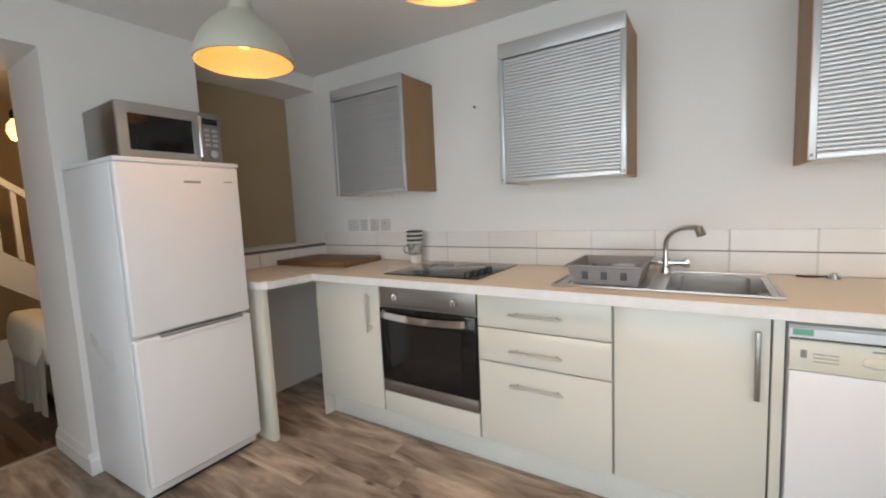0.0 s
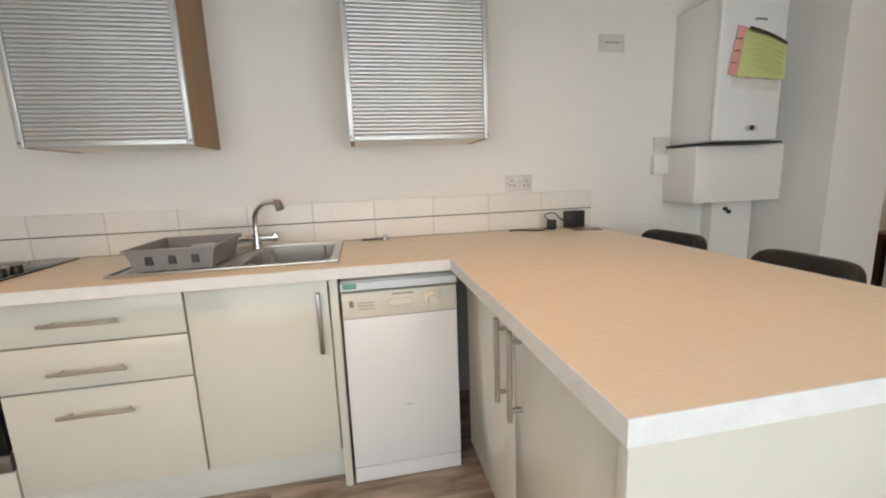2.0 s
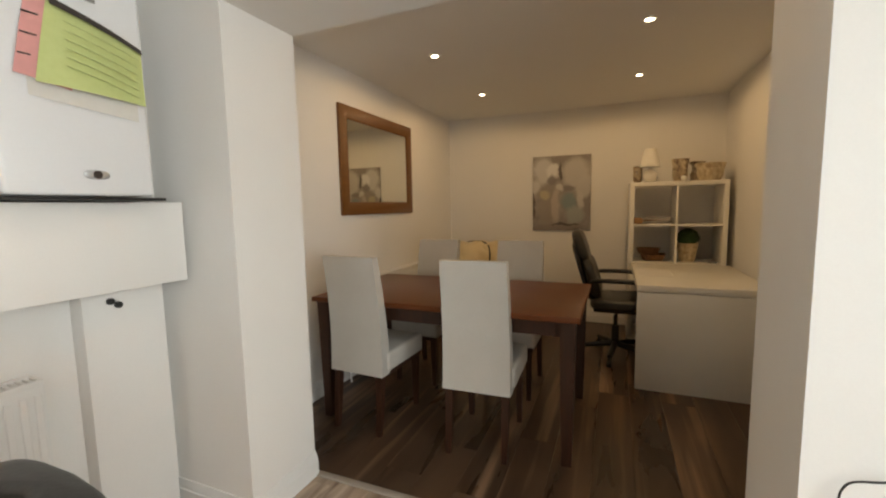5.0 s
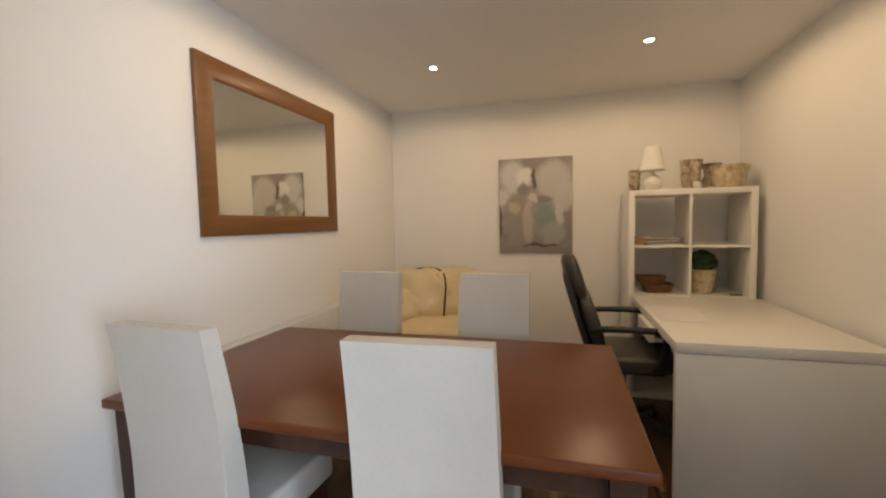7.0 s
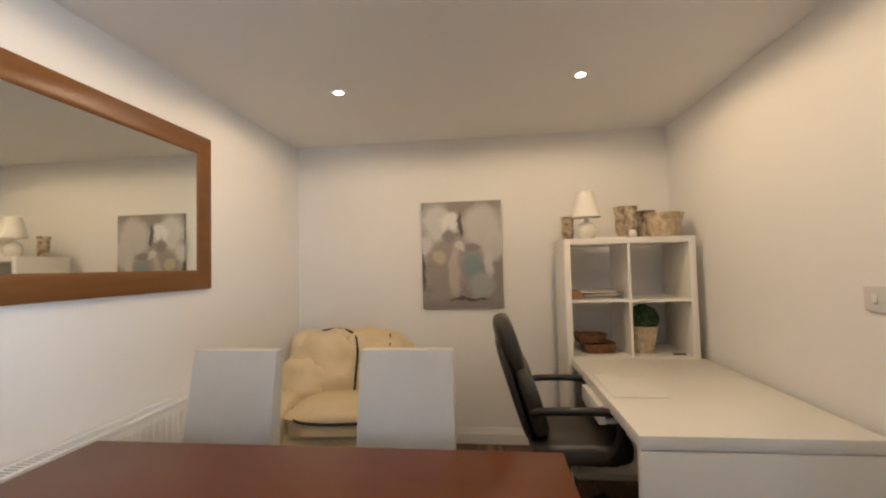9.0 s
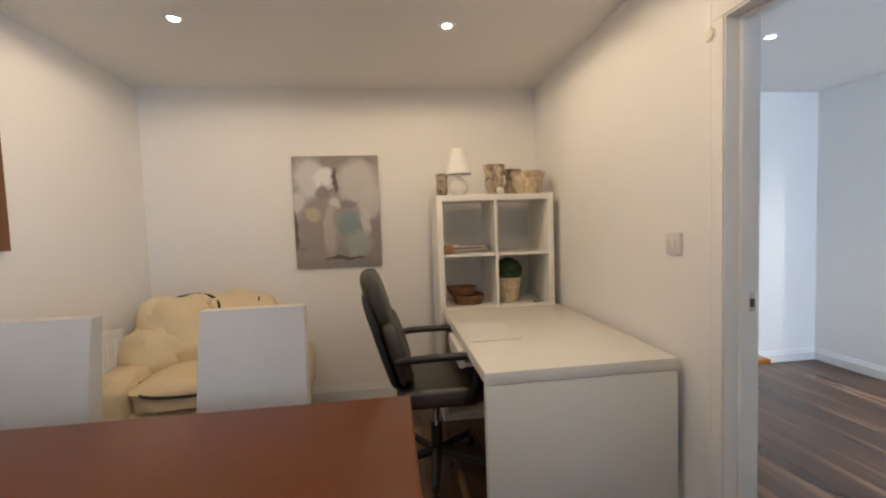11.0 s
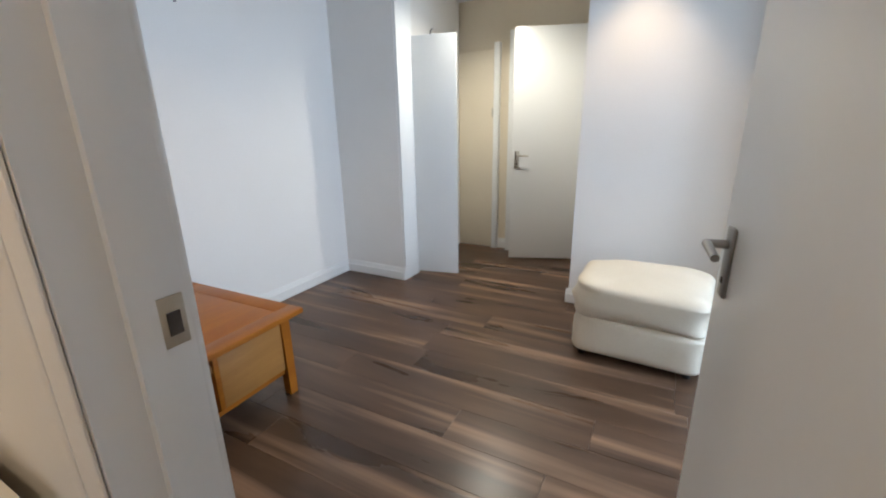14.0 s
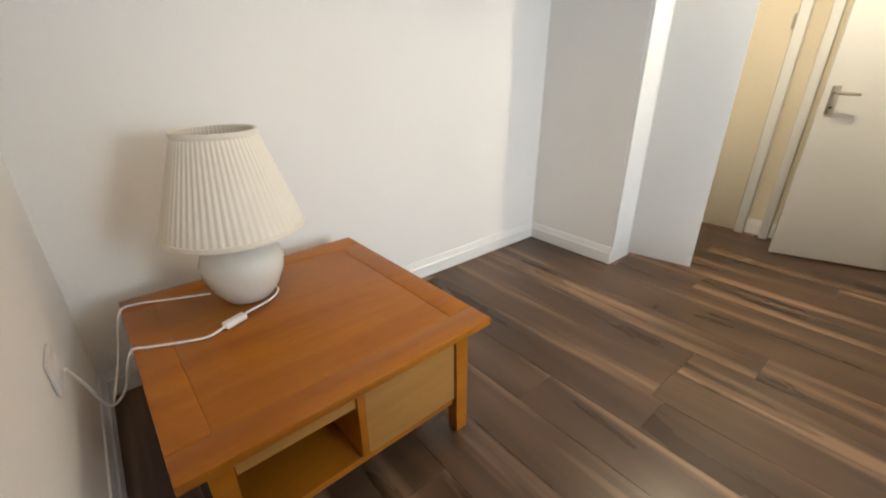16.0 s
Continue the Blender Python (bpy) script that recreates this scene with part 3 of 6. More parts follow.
def base_unit(name, label, x0, x1, body=True):
    t = thing(name, label, "cabinet")
    if body:
        part("body", cube(x0 + 0.002, x1 - 0.002, FY + 0.004, N - 0.03, 0.15, 0.868, 0.001), UNIT, t)
    return t


u1 = base_unit("base_cabinet", "pale grey-green base cabinet with one door", -1.98, -1.48)
d = part("door", cube(-1.975, -1.483, FY - 0.018, FY, 0.155, 0.86, 0.003), UNIT, u1)
bar_handle(d, (-1.548, FY - 0.018, 0.60), (-1.548, FY - 0.018, 0.815), (0, -0.032, 0), 0.007)
part("side_panel", cube(-2.0, -1.982, 1.715, N - 0.03, 0.0, 0.868, 0.001), UNIT, u1)

u2 = base_unit("drawer_cabinet", "pale grey-green cabinet with three drawers", -0.88, -0.285)
for z0, z1, hz in ((0.712, 0.86, 0.785), (0.552, 0.706, 0.618), (0.165, 0.546, 0.462)):
    d = part("drawer", cube(-0.876, -0.289, FY - 0.018, FY, z0, z1, 0.003), UNIT, u2)
    bar_handle(d, (-0.71, FY - 0.018, hz), (-0.475, FY - 0.018, hz), (0, -0.032, 0), 0.006)

u3 = base_unit("sink_cabinet", "pale grey-green cabinet with one door under the sink", -0.285, 0.2, False)
part("body", cube(-0.283, 0.198, FY + 0.004, N - 0.03, 0.15, 0.70, 0.001), UNIT, u3)
d = part("door", cube(-0.281, 0.196, FY - 0.018, FY, 0.165, 0.86, 0.003), UNIT, u3)
bm = cube(0.155, 0.170, FY - 0.050, FY - 0.030, 0.585, 0.818, 0.003)
box(bm, 0.157, 0.168, FY - 0.032, FY - 0.017, 0.60, 0.62)
box(bm, 0.157, 0.168, FY - 0.032, FY - 0.017, 0.785, 0.805)
part("handle", bm, DARKSTEEL, d, "flat brushed steel handle")
part("side_panel", cube(0.202, 0.232, FY - 0.018, N - 0.03, 0.0, 0.868, 0.002), UNIT, u3)
pl = tagged(link("plinth", cube(-1.97, 0.2, 1.775, 1.79, 0.002, 0.148, 0.002), PLINTH), "pale grey-green plinth under the cabinets", "plinth")

# oven
ov = thing("oven", "built-in steel and black glass electric oven", "oven")
part("body", cube(-1.476, -0.884, FY + 0.004, N - 0.05, 0.16, 0.866), UNIT, ov)
part("control_panel", cube(-1.474, -0.886, FY - 0.016, FY + 0.003, 0.752, 0.864, 0.002), DARKSTEEL, ov, "brushed steel control panel")
bm = bmesh.new()
box(bm, -1.474, -0.886, FY - 0.026, FY + 0.003, 0.345, 0.745, 0.004)
dr = part("oven_door", bm, BLACKGL, ov, "black glass oven door")
part("window", cube(-1.405, -0.965, FY - 0.0285, FY - 0.0262, 0.40, 0.665), OVENGL, dr)
pts = smooth_path([(-1.435, FY - 0.03, 0.714), (-1.42, FY - 0.062, 0.714), (-1.18, FY - 0.072, 0.706), (-0.95, FY - 0.062, 0.714), (-0.935, FY - 0.03, 0.714)], 6)
bm = bmesh.new()
for p, q in zip(pts, pts[1:]):
    vs = [bm.verts.new((v.x, v.y + dy, v.z + dz)) for v in (p, q) for dy, dz in ((0, -0.017), (0, 0.017), (0.008, 0.017), (0.008, -0.017))]
    for i in range(4):
        bm.faces.new((vs[i], vs[(i + 1) % 4], vs[4 + (i + 1) % 4], vs[4 + i]))
bmesh.ops.remove_doubles(bm, verts=bm.verts, dist=0.0005)
part("handle", bm, CHROME, dr, "curved polished handle")
part("lower_trim", cube(-1.474, -0.886, FY - 0.022, FY + 0.003, 0.278, 0.340, 0.002), DARKSTEEL, ov)
part("filler_panel", cube(-1.476, -0.884, FY - 0.018, FY, 0.155, 0.272, 0.002), UNIT, ov)
for kx in (-1.36, -1.0):
    bm = rod(bmesh.new(), (kx, FY - 0.016, 0.808), (kx, FY - 0.038, 0.808), 0.021, 0.018, 24)
    box(bm, kx - 0.004, kx + 0.004, FY - 0.046, FY - 0.036, 0.79, 0.826, 0.002)
    part("knob", bm, CHROME, ov, "round silver knob")

# worktop, one run with two legs; the sink is cut out
SX0, SX1, SY0, SY1 = -0.115, 0.205, 1.795, 2.175
wt = thing("worktop", "speckled beige laminate worktop with a pale edge", "worktop")
bm = bmesh.new()
for b in ((-1.95, SX0, 1.654, N - 0.002), (SX0, SX1, 1.654, SY0), (SX0, SX1, SY1, N - 0.002), (SX1, 0.654, 1.654, N - 0.002)):
    box(bm, b[0], b[1], b[2], b[3], 0.872, WT)
part("top", bm, TOP, wt)
part("west_leg", box(cube(-2.558, -1.95, 1.39, N - 0.002, 0.872, WT), -2.558, -2.0, 1.335, 1.39, 0.872, WT), TOP, wt)
part("peninsula_top", cube(0.654, 1.576, 0.604, N - 0.002, 0.872, WT), TOP, wt)
bm = bmesh.new()
E_ = 0.0035
box(bm, -1.95, 0.65, 1.650, 1.6538, 0.870, WT + 0.0005)
box(bm, 0.650, 0.6538, 0.60, 1.650, 0.870, WT + 0.0005)
box(bm, 0.6538, 1.58, 0.600, 0.6038, 0.870, WT + 0.0005)
box(bm, 1.5762, 1.58, 0.6038, N - 0.002, 0.870, WT + 0.0005)
part("edge_strip", bm, TOPEDGE, wt, "white edge strip")
arc = [(-1.946, 1.65), (-1.946, 1.40), (-1.955, 1.36), (-1.98, 1.338), (-2.02, 1.331), (-2.555, 1.331)]
bm = bmesh.new()
for p, q in zip(arc, arc[1:]):
    vs = [bm.verts.new((*c, z)) for c in (p, q) for z in (0.870, WT + 0.0005)]
    bm.faces.new((vs[0], vs[1], vs[3], vs[2]))
    vs2 = [bm.verts.new((c[0] - 0.006, c[1] + 0.006, z)) for c in (p, q) for z in (0.870, WT + 0.0005)]
    bm.faces.new((vs2[0], vs2[1], vs2[3], vs2[2]))
    bm.faces.new((vs[1], vs2[1], vs2[3], vs[3]))
part("edge_strip", bm, TOPEDGE, wt)
part("support_panel", cube(-2.555, -2.0, 1.352, 1.386, 0.0, 0.868, 0.002), UNIT, wt, "grey-green end panel")

# dishwasher
dw = thing("dishwasher", "slim white freestanding dishwasher with a cream panel", "dishwasher")
part("body", cube(0.242, 0.680, FY, N - 0.05, 0.02, 0.842, 0.004), FRIDGE, dw)
part("lid", cube(0.240, 0.682, FY - 0.018, N - 0.06, 0.806, 0.838, 0.004), FRIDGE, dw)
# Black strips laid in two gaps draw the dark door seams.
for z0, z1 in ((0.0705, 0.0775), (0.8005, 0.8055)):
    part("seam_strip", cube(0.246, 0.676, FY - 0.006, FY + 0.002, z0, z1), BLACKP, dw, "dark door seam")
part("door", cube(0.243, 0.679, FY - 0.022, FY - 0.002, 0.078, 0.70, 0.004), FRIDGE, dw)
cp = part("control_panel", cube(0.243, 0.679, FY - 0.022, FY - 0.002, 0.702, 0.800, 0.003), CREAMP, dw, "cream control panel")
part("kick_panel", cube(0.243, 0.679, FY - 0.014, FY - 0.002, 0.004, 0.070, 0.003), FRIDGE, dw)
part("knob", rod(rod(bmesh.new(), (0.585, FY - 0.022, 0.75), (0.585, FY - 0.032, 0.75), 0.034, 0.032, 28), (0.585, FY - 0.03, 0.75), (0.585, FY - 0.052, 0.75), 0.024, 0.02, 28), CREAMP, cp)
bm = bmesh.new()
pillow(bm, (0.46, FY - 0.024, 0.752), (0.10, 0.014, 0.034), 0.6, 20)
part("door_grip", bm, CREAMP, cp, "recessed grip")
bm = bmesh.new()
for k in range(3):
    box(bm, 0.30, 0.36, FY - 0.0232, FY - 0.0222, 0.735 + k * 0.012, 0.7375 + k * 0.012)
box(bm, 0.43, 0.51, FY - 0.0232, FY - 0.0222, 0.783, 0.788)
box(bm, 0.27, 0.285, FY - 0.0232, FY - 0.0222, 0.745, 0.77)
tagged(part("marking", bm, GREYP, cp), kind="stuff")
part("sticker", cube(0.25, 0.30, FY - 0.0196, FY - 0.0184, 0.815, 0.835), GREENP, dw, "green sticker")
part("scratch", cube(0.46, 0.485, FY - 0.0228, FY - 0.0222, 0.325, 0.3275), GREYP, dw)

# peninsula cupboards
pn = thing("peninsula_cabinet", "glossy grey-green peninsula cabinet with two doors", "cabinet")
part("body", cube(0.735, 1.325, 0.70, 1.69, 0.12, 0.868, 0.001), UNIT, pn)
for y0, y1, hy in ((1.178, 1.68, 1.222), (0.70, 1.171, 1.122)):
    d = part("door", cube(0.717, 0.735, y0, y1, 0.13, 0.862, 0.003), UNIT, pn)
    bar_handle(d, (0.717, hy, 0.575), (0.717, hy, 0.825), (-0.034, 0, 0), 0.008)
part("plinth", cube(0.775, 0.79, 0.70, 1.69, 0.002, 0.118), PLINTH, pn)
part("end_panel", cube(0.70, 1.345, 0.665, 0.69, 0.0, 0.868, 0.002), UNIT, pn)
part("corner_post", cube(1.345, 1.40, 0.660, 0.715, 0.0, 0.868, 0.003), UNIT, pn)
part("back_panel", cube(1.328, 1.345, 0.692, N - 0.01, 0.0, 0.868, 0.001), UNIT, pn)

# wall cupboards with roller shutters
prof = [(-0.0071, 0.0), (-0.0068, -0.0045), (-0.0045, -0.0062), (0.0045, -0.0066), (0.0068, -0.005), (0.0071, 0.0)]


def slat_mesh(w):
    bm = bmesh.new()
    a = [bm.verts.new((0, y, z)) for z, y in prof]
    b = [bm.verts.new((w, y, z)) for z, y in prof]
    for i in range(len(prof) - 1):
        bm.faces.new((a[i], a[i + 1], b[i + 1], b[i]))
    bm.faces.new((a[0], b[0], b[-1], a[-1]))
    return mesh_of("slat", bm, ALU)


for x0, x1, lab in ((-2.045, -1.47, "oak-sided wall cabinet with a silver roller shutter over the hob"), (-0.86, -0.28, "oak-sided wall cabinet with a silver roller shutter beside the sink"),
                    (0.31, 0.912, "oak-sided wall cabinet with a silver roller shutter over the dishwasher")):
    c = thing("wall_cabinet", lab, "wall cabinet", group="shutter wall cabinets")
    z0, z1, y0 = 1.37, 2.04, 1.978
    bm = cube(x0 + 0.002, x0 + 0.02, y0 + 0.02, N - 0.001, z0, z1, 0.001)
    part("side", bm, MDF, c, "oak effect side")
    part("side", cube(x1 - 0.02, x1 - 0.002, y0 + 0.02, N - 0.001, z0, z1, 0.001), MDF, c, "oak effect side")
    bm = cube(x0 + 0.021, x1 - 0.021, y0 + 0.03, N - 0.001, z0 + 0.002, z0 + 0.02)
    box(bm, x0 + 0.021, x1 - 0.021, y0 + 0.03, N - 0.001, z1 - 0.02, z1 - 0.002)
    box(bm, x0 + 0.021, x1 - 0.021, N - 0.012, N - 0.002, z0 + 0.021, z1 - 0.021)
    part("carcass", bm, WFURN, c)
    bm = cube(x0, x0 + 0.022, y0, y0 + 0.019, z0, z1 - 0.071, 0.002)
    box(bm, x1 - 0.022, x1, y0, y0 + 0.019, z0, z1 - 0.071, 0.002)
    box(bm, x0, x1, y0 - 0.002, y0 + 0.019, z1 - 0.07, z1, 0.002)
    part("shutter_frame", bm, ALU, c, "satin aluminium frame")
    sh = part("shutter", cube(x0 + 0.0225, x1 - 0.0225, y0 + 0.014, y0 + 0.018, z0 + 0.001, z1 - 0.072), GREYP, c, "ribbed aluminium roller shutter")
    part("bottom_rail", cube(x0 + 0.023, x1 - 0.023, y0 + 0.003, y0 + 0.0135, z0 + 0.002, z0 + 0.024, 0.002), ALU, sh)
    me = slat_mesh(x1 - x0 - 0.046)
    n = int((z1 - 0.075 - z0 - 0.026) / 0.0158)
    for k in range(n):
        piece("slat", me, sh, pose(x0 + 0.023, y0 + 0.0135, z0 + 0.034 + k * 0.0158))
    for hx in (x0 + 0.004, x1 - 0.010):
        part("end_cap", cube(hx, hx + 0.008, y0 - 0.004, y0 - 0.0005, z0 + 0.012, z0 + 0.022), GREYP, c)

# hob
hb = thing("hob", "black ceramic glass hob set in the worktop", "hob")
part("glass", cube(-1.49, -0.905, 1.765, 2.268, WT + 0.0005, WT + 0.007, 0.003), BLACKGL, hb)
for k in range(4):
    cy = 1.80 + k * 0.045
    bm = rod(bmesh.new(), (-0.975 + k * 0.006, cy + k * 0.02, WT + 0.007), (-0.975 + k * 0.006, cy + k * 0.02, WT + 0.032), 0.021, 0.018, 20)
    part("knob", bm, BLACKP, hb)
for cx, cy, r in ((-1.34, 1.91, 0.10), (-1.34, 2.13, 0.075), (-1.12, 2.13, 0.10), (-1.12, 1.90, 0.075)):
    bm = lathe([(r, 0.0), (r, 0.0006), (r - 0.003, 0.0006), (r - 0.003, 0.0)], 40, (cx, cy, WT + 0.0072))
    part("cooking_zone", bm, GREYP, hb)

# cup stack
cs = thing("cup_stack", "stack of black and white patterned paper cups", "cups")
bm = lathe([(0.0, 0), (0.036, 0), (0.040, 0.045), (0.045, 0.05), (0.046, 0.055)], 24, (-1.60, 2.215, WT + 0.001))
part("cup", bm, WPLAST, cs, "white cup")
part("cup", lathe([(0.044, 0.055), (0.050, 0.12), (0.051, 0.13), (0.048, 0.13)], 24, (-1.60, 2.215, WT + 0.001)), CUPB, cs, "black patterned cup")
for k in range(6):
    z = 0.13 + k * 0.014
    part("cup_rim", lathe([(0.048, z), (0.054, z + 0.004), (0.054, z + 0.010), (0.049, z + 0.013), (0.03, z + 0.013)], 24, (-1.60, 2.215, WT + 0.001)), BLACKP if k % 2 else WPLAST, cs)
part("cup_handle", tube(bmesh.new(), smooth_path([(-1.645, 2.20, WT + 0.12), (-1.672, 2.19, WT + 0.105), (-1.668, 2.19, WT + 0.07), (-1.643, 2.20, WT + 0.066)], 5), 0.005), CUPB, cs)

# chopping board
tagged(link("chopping_board", cube(-0.33, 0.33, -0.19, 0.19, 0, 0.036, 0.004), BOARD), "thick oiled wooden chopping board on the worktop", "chopping board").matrix_world = pose(-2.26, 2.05, WT + 0.001, 0, 0, 3)

# sink
sk = thing("sink", "stainless steel inset sink with a drainer", "sink")
bm = bmesh.new()
for b in ((-0.54, SX0, 1.76, 2.245), (SX0, SX1, 1.76, SY0), (SX0, SX1, SY1, 2.245), (SX1, 0.235, 1.76, 2.245)):
    box(bm, b[0], b[1], b[2], b[3], WT + 0.0006, WT + 0.005)
part("rim", bm, STEEL, sk)
bm = bmesh.new()
for b in ((-0.545, 0.24, 1.755, 1.767), (-0.545, 0.24, 2.238, 2.25), (-0.545, -0.533, 1.767, 2.238), (0.228, 0.24, 1.767, 2.238)):
    box(bm, *b, WT + 0.001, WT + 0.011, 0.004)
part("raised_edge", bm, STEEL, sk)
bm = cube(SX0 + 0.003, SX1 - 0.003, SY0 + 0.003, SY1 - 0.003, WT - 0.155, WT + 0.0045)
bm.faces.ensure_lookup_table()
topf = max(bm.faces, key=lambda f: f.calc_center_median().z)
bmesh.ops.delete(bm, geom=[topf], context="FACES_ONLY")
bmesh.ops.bevel(bm, geom=[e for e in bm.edges if not e.is_boundary], offset=0.045, segments=5, affect="EDGES")
part("bowl", bm, STEEL, sk)
for k in range(8):
    part("drainer_rib", cube(-0.50 + k * 0.045, -0.485 + k * 0.045, 1.80, 2.16, WT + 0.005, WT + 0.008, 0.002), STEEL, sk)
part("drain", lathe([(0.0, 0.0), (0.03, 0.001), (0.038, 0.003), (0.040, 0.0)], 24, (0.05, 2.0, WT - 0.1545)), CHROME, sk)

tp = thing("mixer_tap", "chrome mixer tap with a swan-neck spout", "tap")
bx, by = -0.145, 2.205
bm = rod(bmesh.new(), (bx, by, WT + 0.006), (bx, by, WT + 0.03), 0.028, 0.022, 24)
rod(bm, (bx, by, WT + 0.03), (bx, by, WT + 0.075), 0.02, 0.018, 20)
part("body", bm, CHROME, tp)
bm = rod(bmesh.new(), (bx - 0.075, by, WT + 0.052), (bx + 0.075, by, WT + 0.052), 0.015, seg=18)
part("cross_body", bm, CHROME, tp)
for s_ in (-1, 1):
    part("lever", rod(rod(bmesh.new(), (bx + s_ * 0.07, by, WT + 0.052), (bx + s_ * 0.095, by, WT + 0.055), 0.022, 0.02, 20), (bx + s_ * 0.085, by, WT + 0.06), (bx + s_ * 0.09, by - 0.05, WT + 0.068), 0.006, 0.005), CHROME, tp)
pts = smooth_path([(bx, by, WT + 0.07), (bx, by, WT + 0.13), (bx + 0.012, by - 0.014, WT + 0.175), (bx + 0.055, by - 0.055, WT + 0.212), (bx + 0.12, by - 0.12, WT + 0.222), (bx + 0.135, by - 0.135, WT + 0.215)], 6)
part("spout", tube(bmesh.new(), pts, 0.012, 14), CHROME, tp)
part("nozzle", rod(bmesh.new(), (bx + 0.130, by - 0.130, WT + 0.222), (bx + 0.142, by - 0.142, WT + 0.190), 0.016, 0.018, 18), DARKSTEEL, tp)

dk = thing("dish_rack", "grey plastic dish drainer on the sink", "dish rack", pose(-0.335, 1.94, WT + 0.009))
bm = bmesh.new()
a, b_ = (0.125, 0.145), (0.145, 0.165)


def ring(bm, hx, hy, z):
    return [bm.verts.new((sx * hx, sy * hy, z)) for sx, sy in ((-1, -1), (1, -1), (1, 1), (-1, 1))]


r0, r1, r2, r3 = ring(bm, *a, 0.0), ring(bm, *b_, 0.08), ring(bm, b_[0] - 0.006, b_[1] - 0.006, 0.08), ring(bm, a[0] - 0.004, a[1] - 0.004, 0.006)
for p, q in ((r0, r1), (r1, r2), (r2, r3)):
    for i in range(4):
        bm.faces.new((p[i], p[(i + 1) % 4], q[(i + 1) % 4], q[i]))
bm.faces.new(r3)
bm.faces.new(r0[::-1])
part("tray", bm, GREYP, dk)
part("rim", box(box(box(cube(-0.152, 0.152, -0.172, -0.160, 0.073, 0.083, 0.003), -0.152, 0.152, 0.160, 0.172, 0.073, 0.083, 0.003), -0.152, -0.140, -0.16, 0.16, 0.073, 0.083, 0.003), 0.140, 0.152, -0.16, 0.16, 0.073, 0.083, 0.003), GREYP, dk)
for k in range(3):
    part("slot", cube(-0.085 + k * 0.075, -0.062 + k * 0.075, -0.1640, -0.1480, 0.006, 0.058), BLACKP, dk, "dark slot", pose(0, 0, 0, -6.5))
for k in range(7):
    part("plate_rib", cube(-0.10 + k * 0.033, -0.095 + k * 0.033, -0.13, 0.13, 0.006, 0.05, 0.002), GREYP, dk)
part("utensil", lathe([(0.0, 0.0), (0.035, 0.004), (0.045, 0.012), (0.0, 0.016)], 20, (0.05, 0.02, 0.05)), ALU, dk, "small steel lid")

pg = thing("sink_plug", "black sink plug on a chain on the worktop", "plug")
part("stopper", rod(rod(bmesh.new(), (0.445, 2.25, WT + 0.001), (0.445, 2.25, WT + 0.016), 0.024, 0.02), (0.445, 2.25, WT + 0.016), (0.445, 2.25, WT + 0.026), 0.010), CHROME, pg)
part("chain", tube(bmesh.new(), smooth_path([(0.33, 2.262, WT + 0.004), (0.37, 2.25, WT + 0.005), (0.425, 2.252, WT + 0.008)]), 0.004), BLACKP, pg)

# sockets and plates: a plate with its switches and pins
def plate(name, label, category, m, w, h, marks=()):
    p = thing(name, label, category, m)
    part("face_plate", cube(-w / 2, w / 2, -0.010, -0.001, -h / 2, h / 2, 0.003), PLATE, p)
    for kind, x, z, dx, dz, mat in marks:
        part(kind, cube(x - dx / 2, x + dx / 2, -0.0125, -0.0098, z - dz / 2, z + dz / 2, 0.0008), mat, p)
    return p


PINS = lambda x: [("pin_hole", x, 0.012, 0.005, 0.009, INK), ("pin_hole", x - 0.011, -0.012, 0.008, 0.005, INK), ("pin_hole", x + 0.011, -0.012, 0.008, 0.005, INK)]
DOUBLE = PINS(-0.04) + PINS(0.04) + [("rocker", -0.012, 0.022, 0.012, 0.02, WPLAST), ("rocker", 0.012, 0.022, 0.012, 0.02, WPLAST), ("screw", -0.064, 0.0, 0.005, 0.005, GREYP), ("screw", 0.064, 0.0, 0.005, 0.005, GREYP)]
TRIPLE = [("rocker", k * 0.017, 0.0, 0.012, 0.026, WPLAST) for k in (-1, 0, 1)] + [("screw", -0.036, 0.0, 0.005, 0.005, GREYP), ("screw", 0.036, 0.0, 0.005, 0.005, GREYP)]
FUSE = [("rocker", 0.0, 0.008, 0.02, 0.03, WPLAST), ("indicator", 0.0, 0.012, 0.010, 0.022, surface("dark_red_rocker", (0.14, 0.02, 0.02)))]
plate("double_socket", "white double wall socket above the tiles", "socket", pose(1.176, N, 1.162), 0.147, 0.086, DOUBLE)
plate("blank_plate", "white blank wall plate high on the wall", "wall plate", pose(1.70, N, 1.876), 0.147, 0.086, [("screw", -0.06, 0.0, 0.005, 0.005, GREYP), ("screw", 0.06, 0.0, 0.005, 0.005, GREYP), ("slot", 0, 0.0, 0.08, 0.006, GREYP)])
plate("double_socket", "white double wall socket behind the chopping board", "socket", pose(-2.235, N, 1.162), 0.10, 0.086, [])
plate("blank_plate", "small white wall plate beside the hob", "wall plate", pose(-2.12, N, 1.162), 0.075, 0.086, [])
plate("fused_switch", "white fused switch with a red rocker", "switch", pose(-2.015, N, 1.162), 0.078, 0.086, FUSE)
plate("fused_switch", "white fused switch with a red rocker", "switch", pose(-1.918, N, 1.162), 0.078, 0.086, FUSE)
plate("fused_switch", "white fused switch beside the boiler", "switch", pose(2.03, N, 1.34), 0.095, 0.088, [("screw", -0.032, 0.0, 0.006, 0.006, GREYP), ("screw", 0.032, 0.0, 0.006, 0.006, GREYP)])
tagged(link("control_box", cube(1.972, 2.075, N - 0.034, N - 0.001, 1.18, 1.286, 0.005), WPLAST), "small white boiler control box on the wall", "control box")
EW = pose(2.66, -0.052, 1.235, 0, 0, -90)
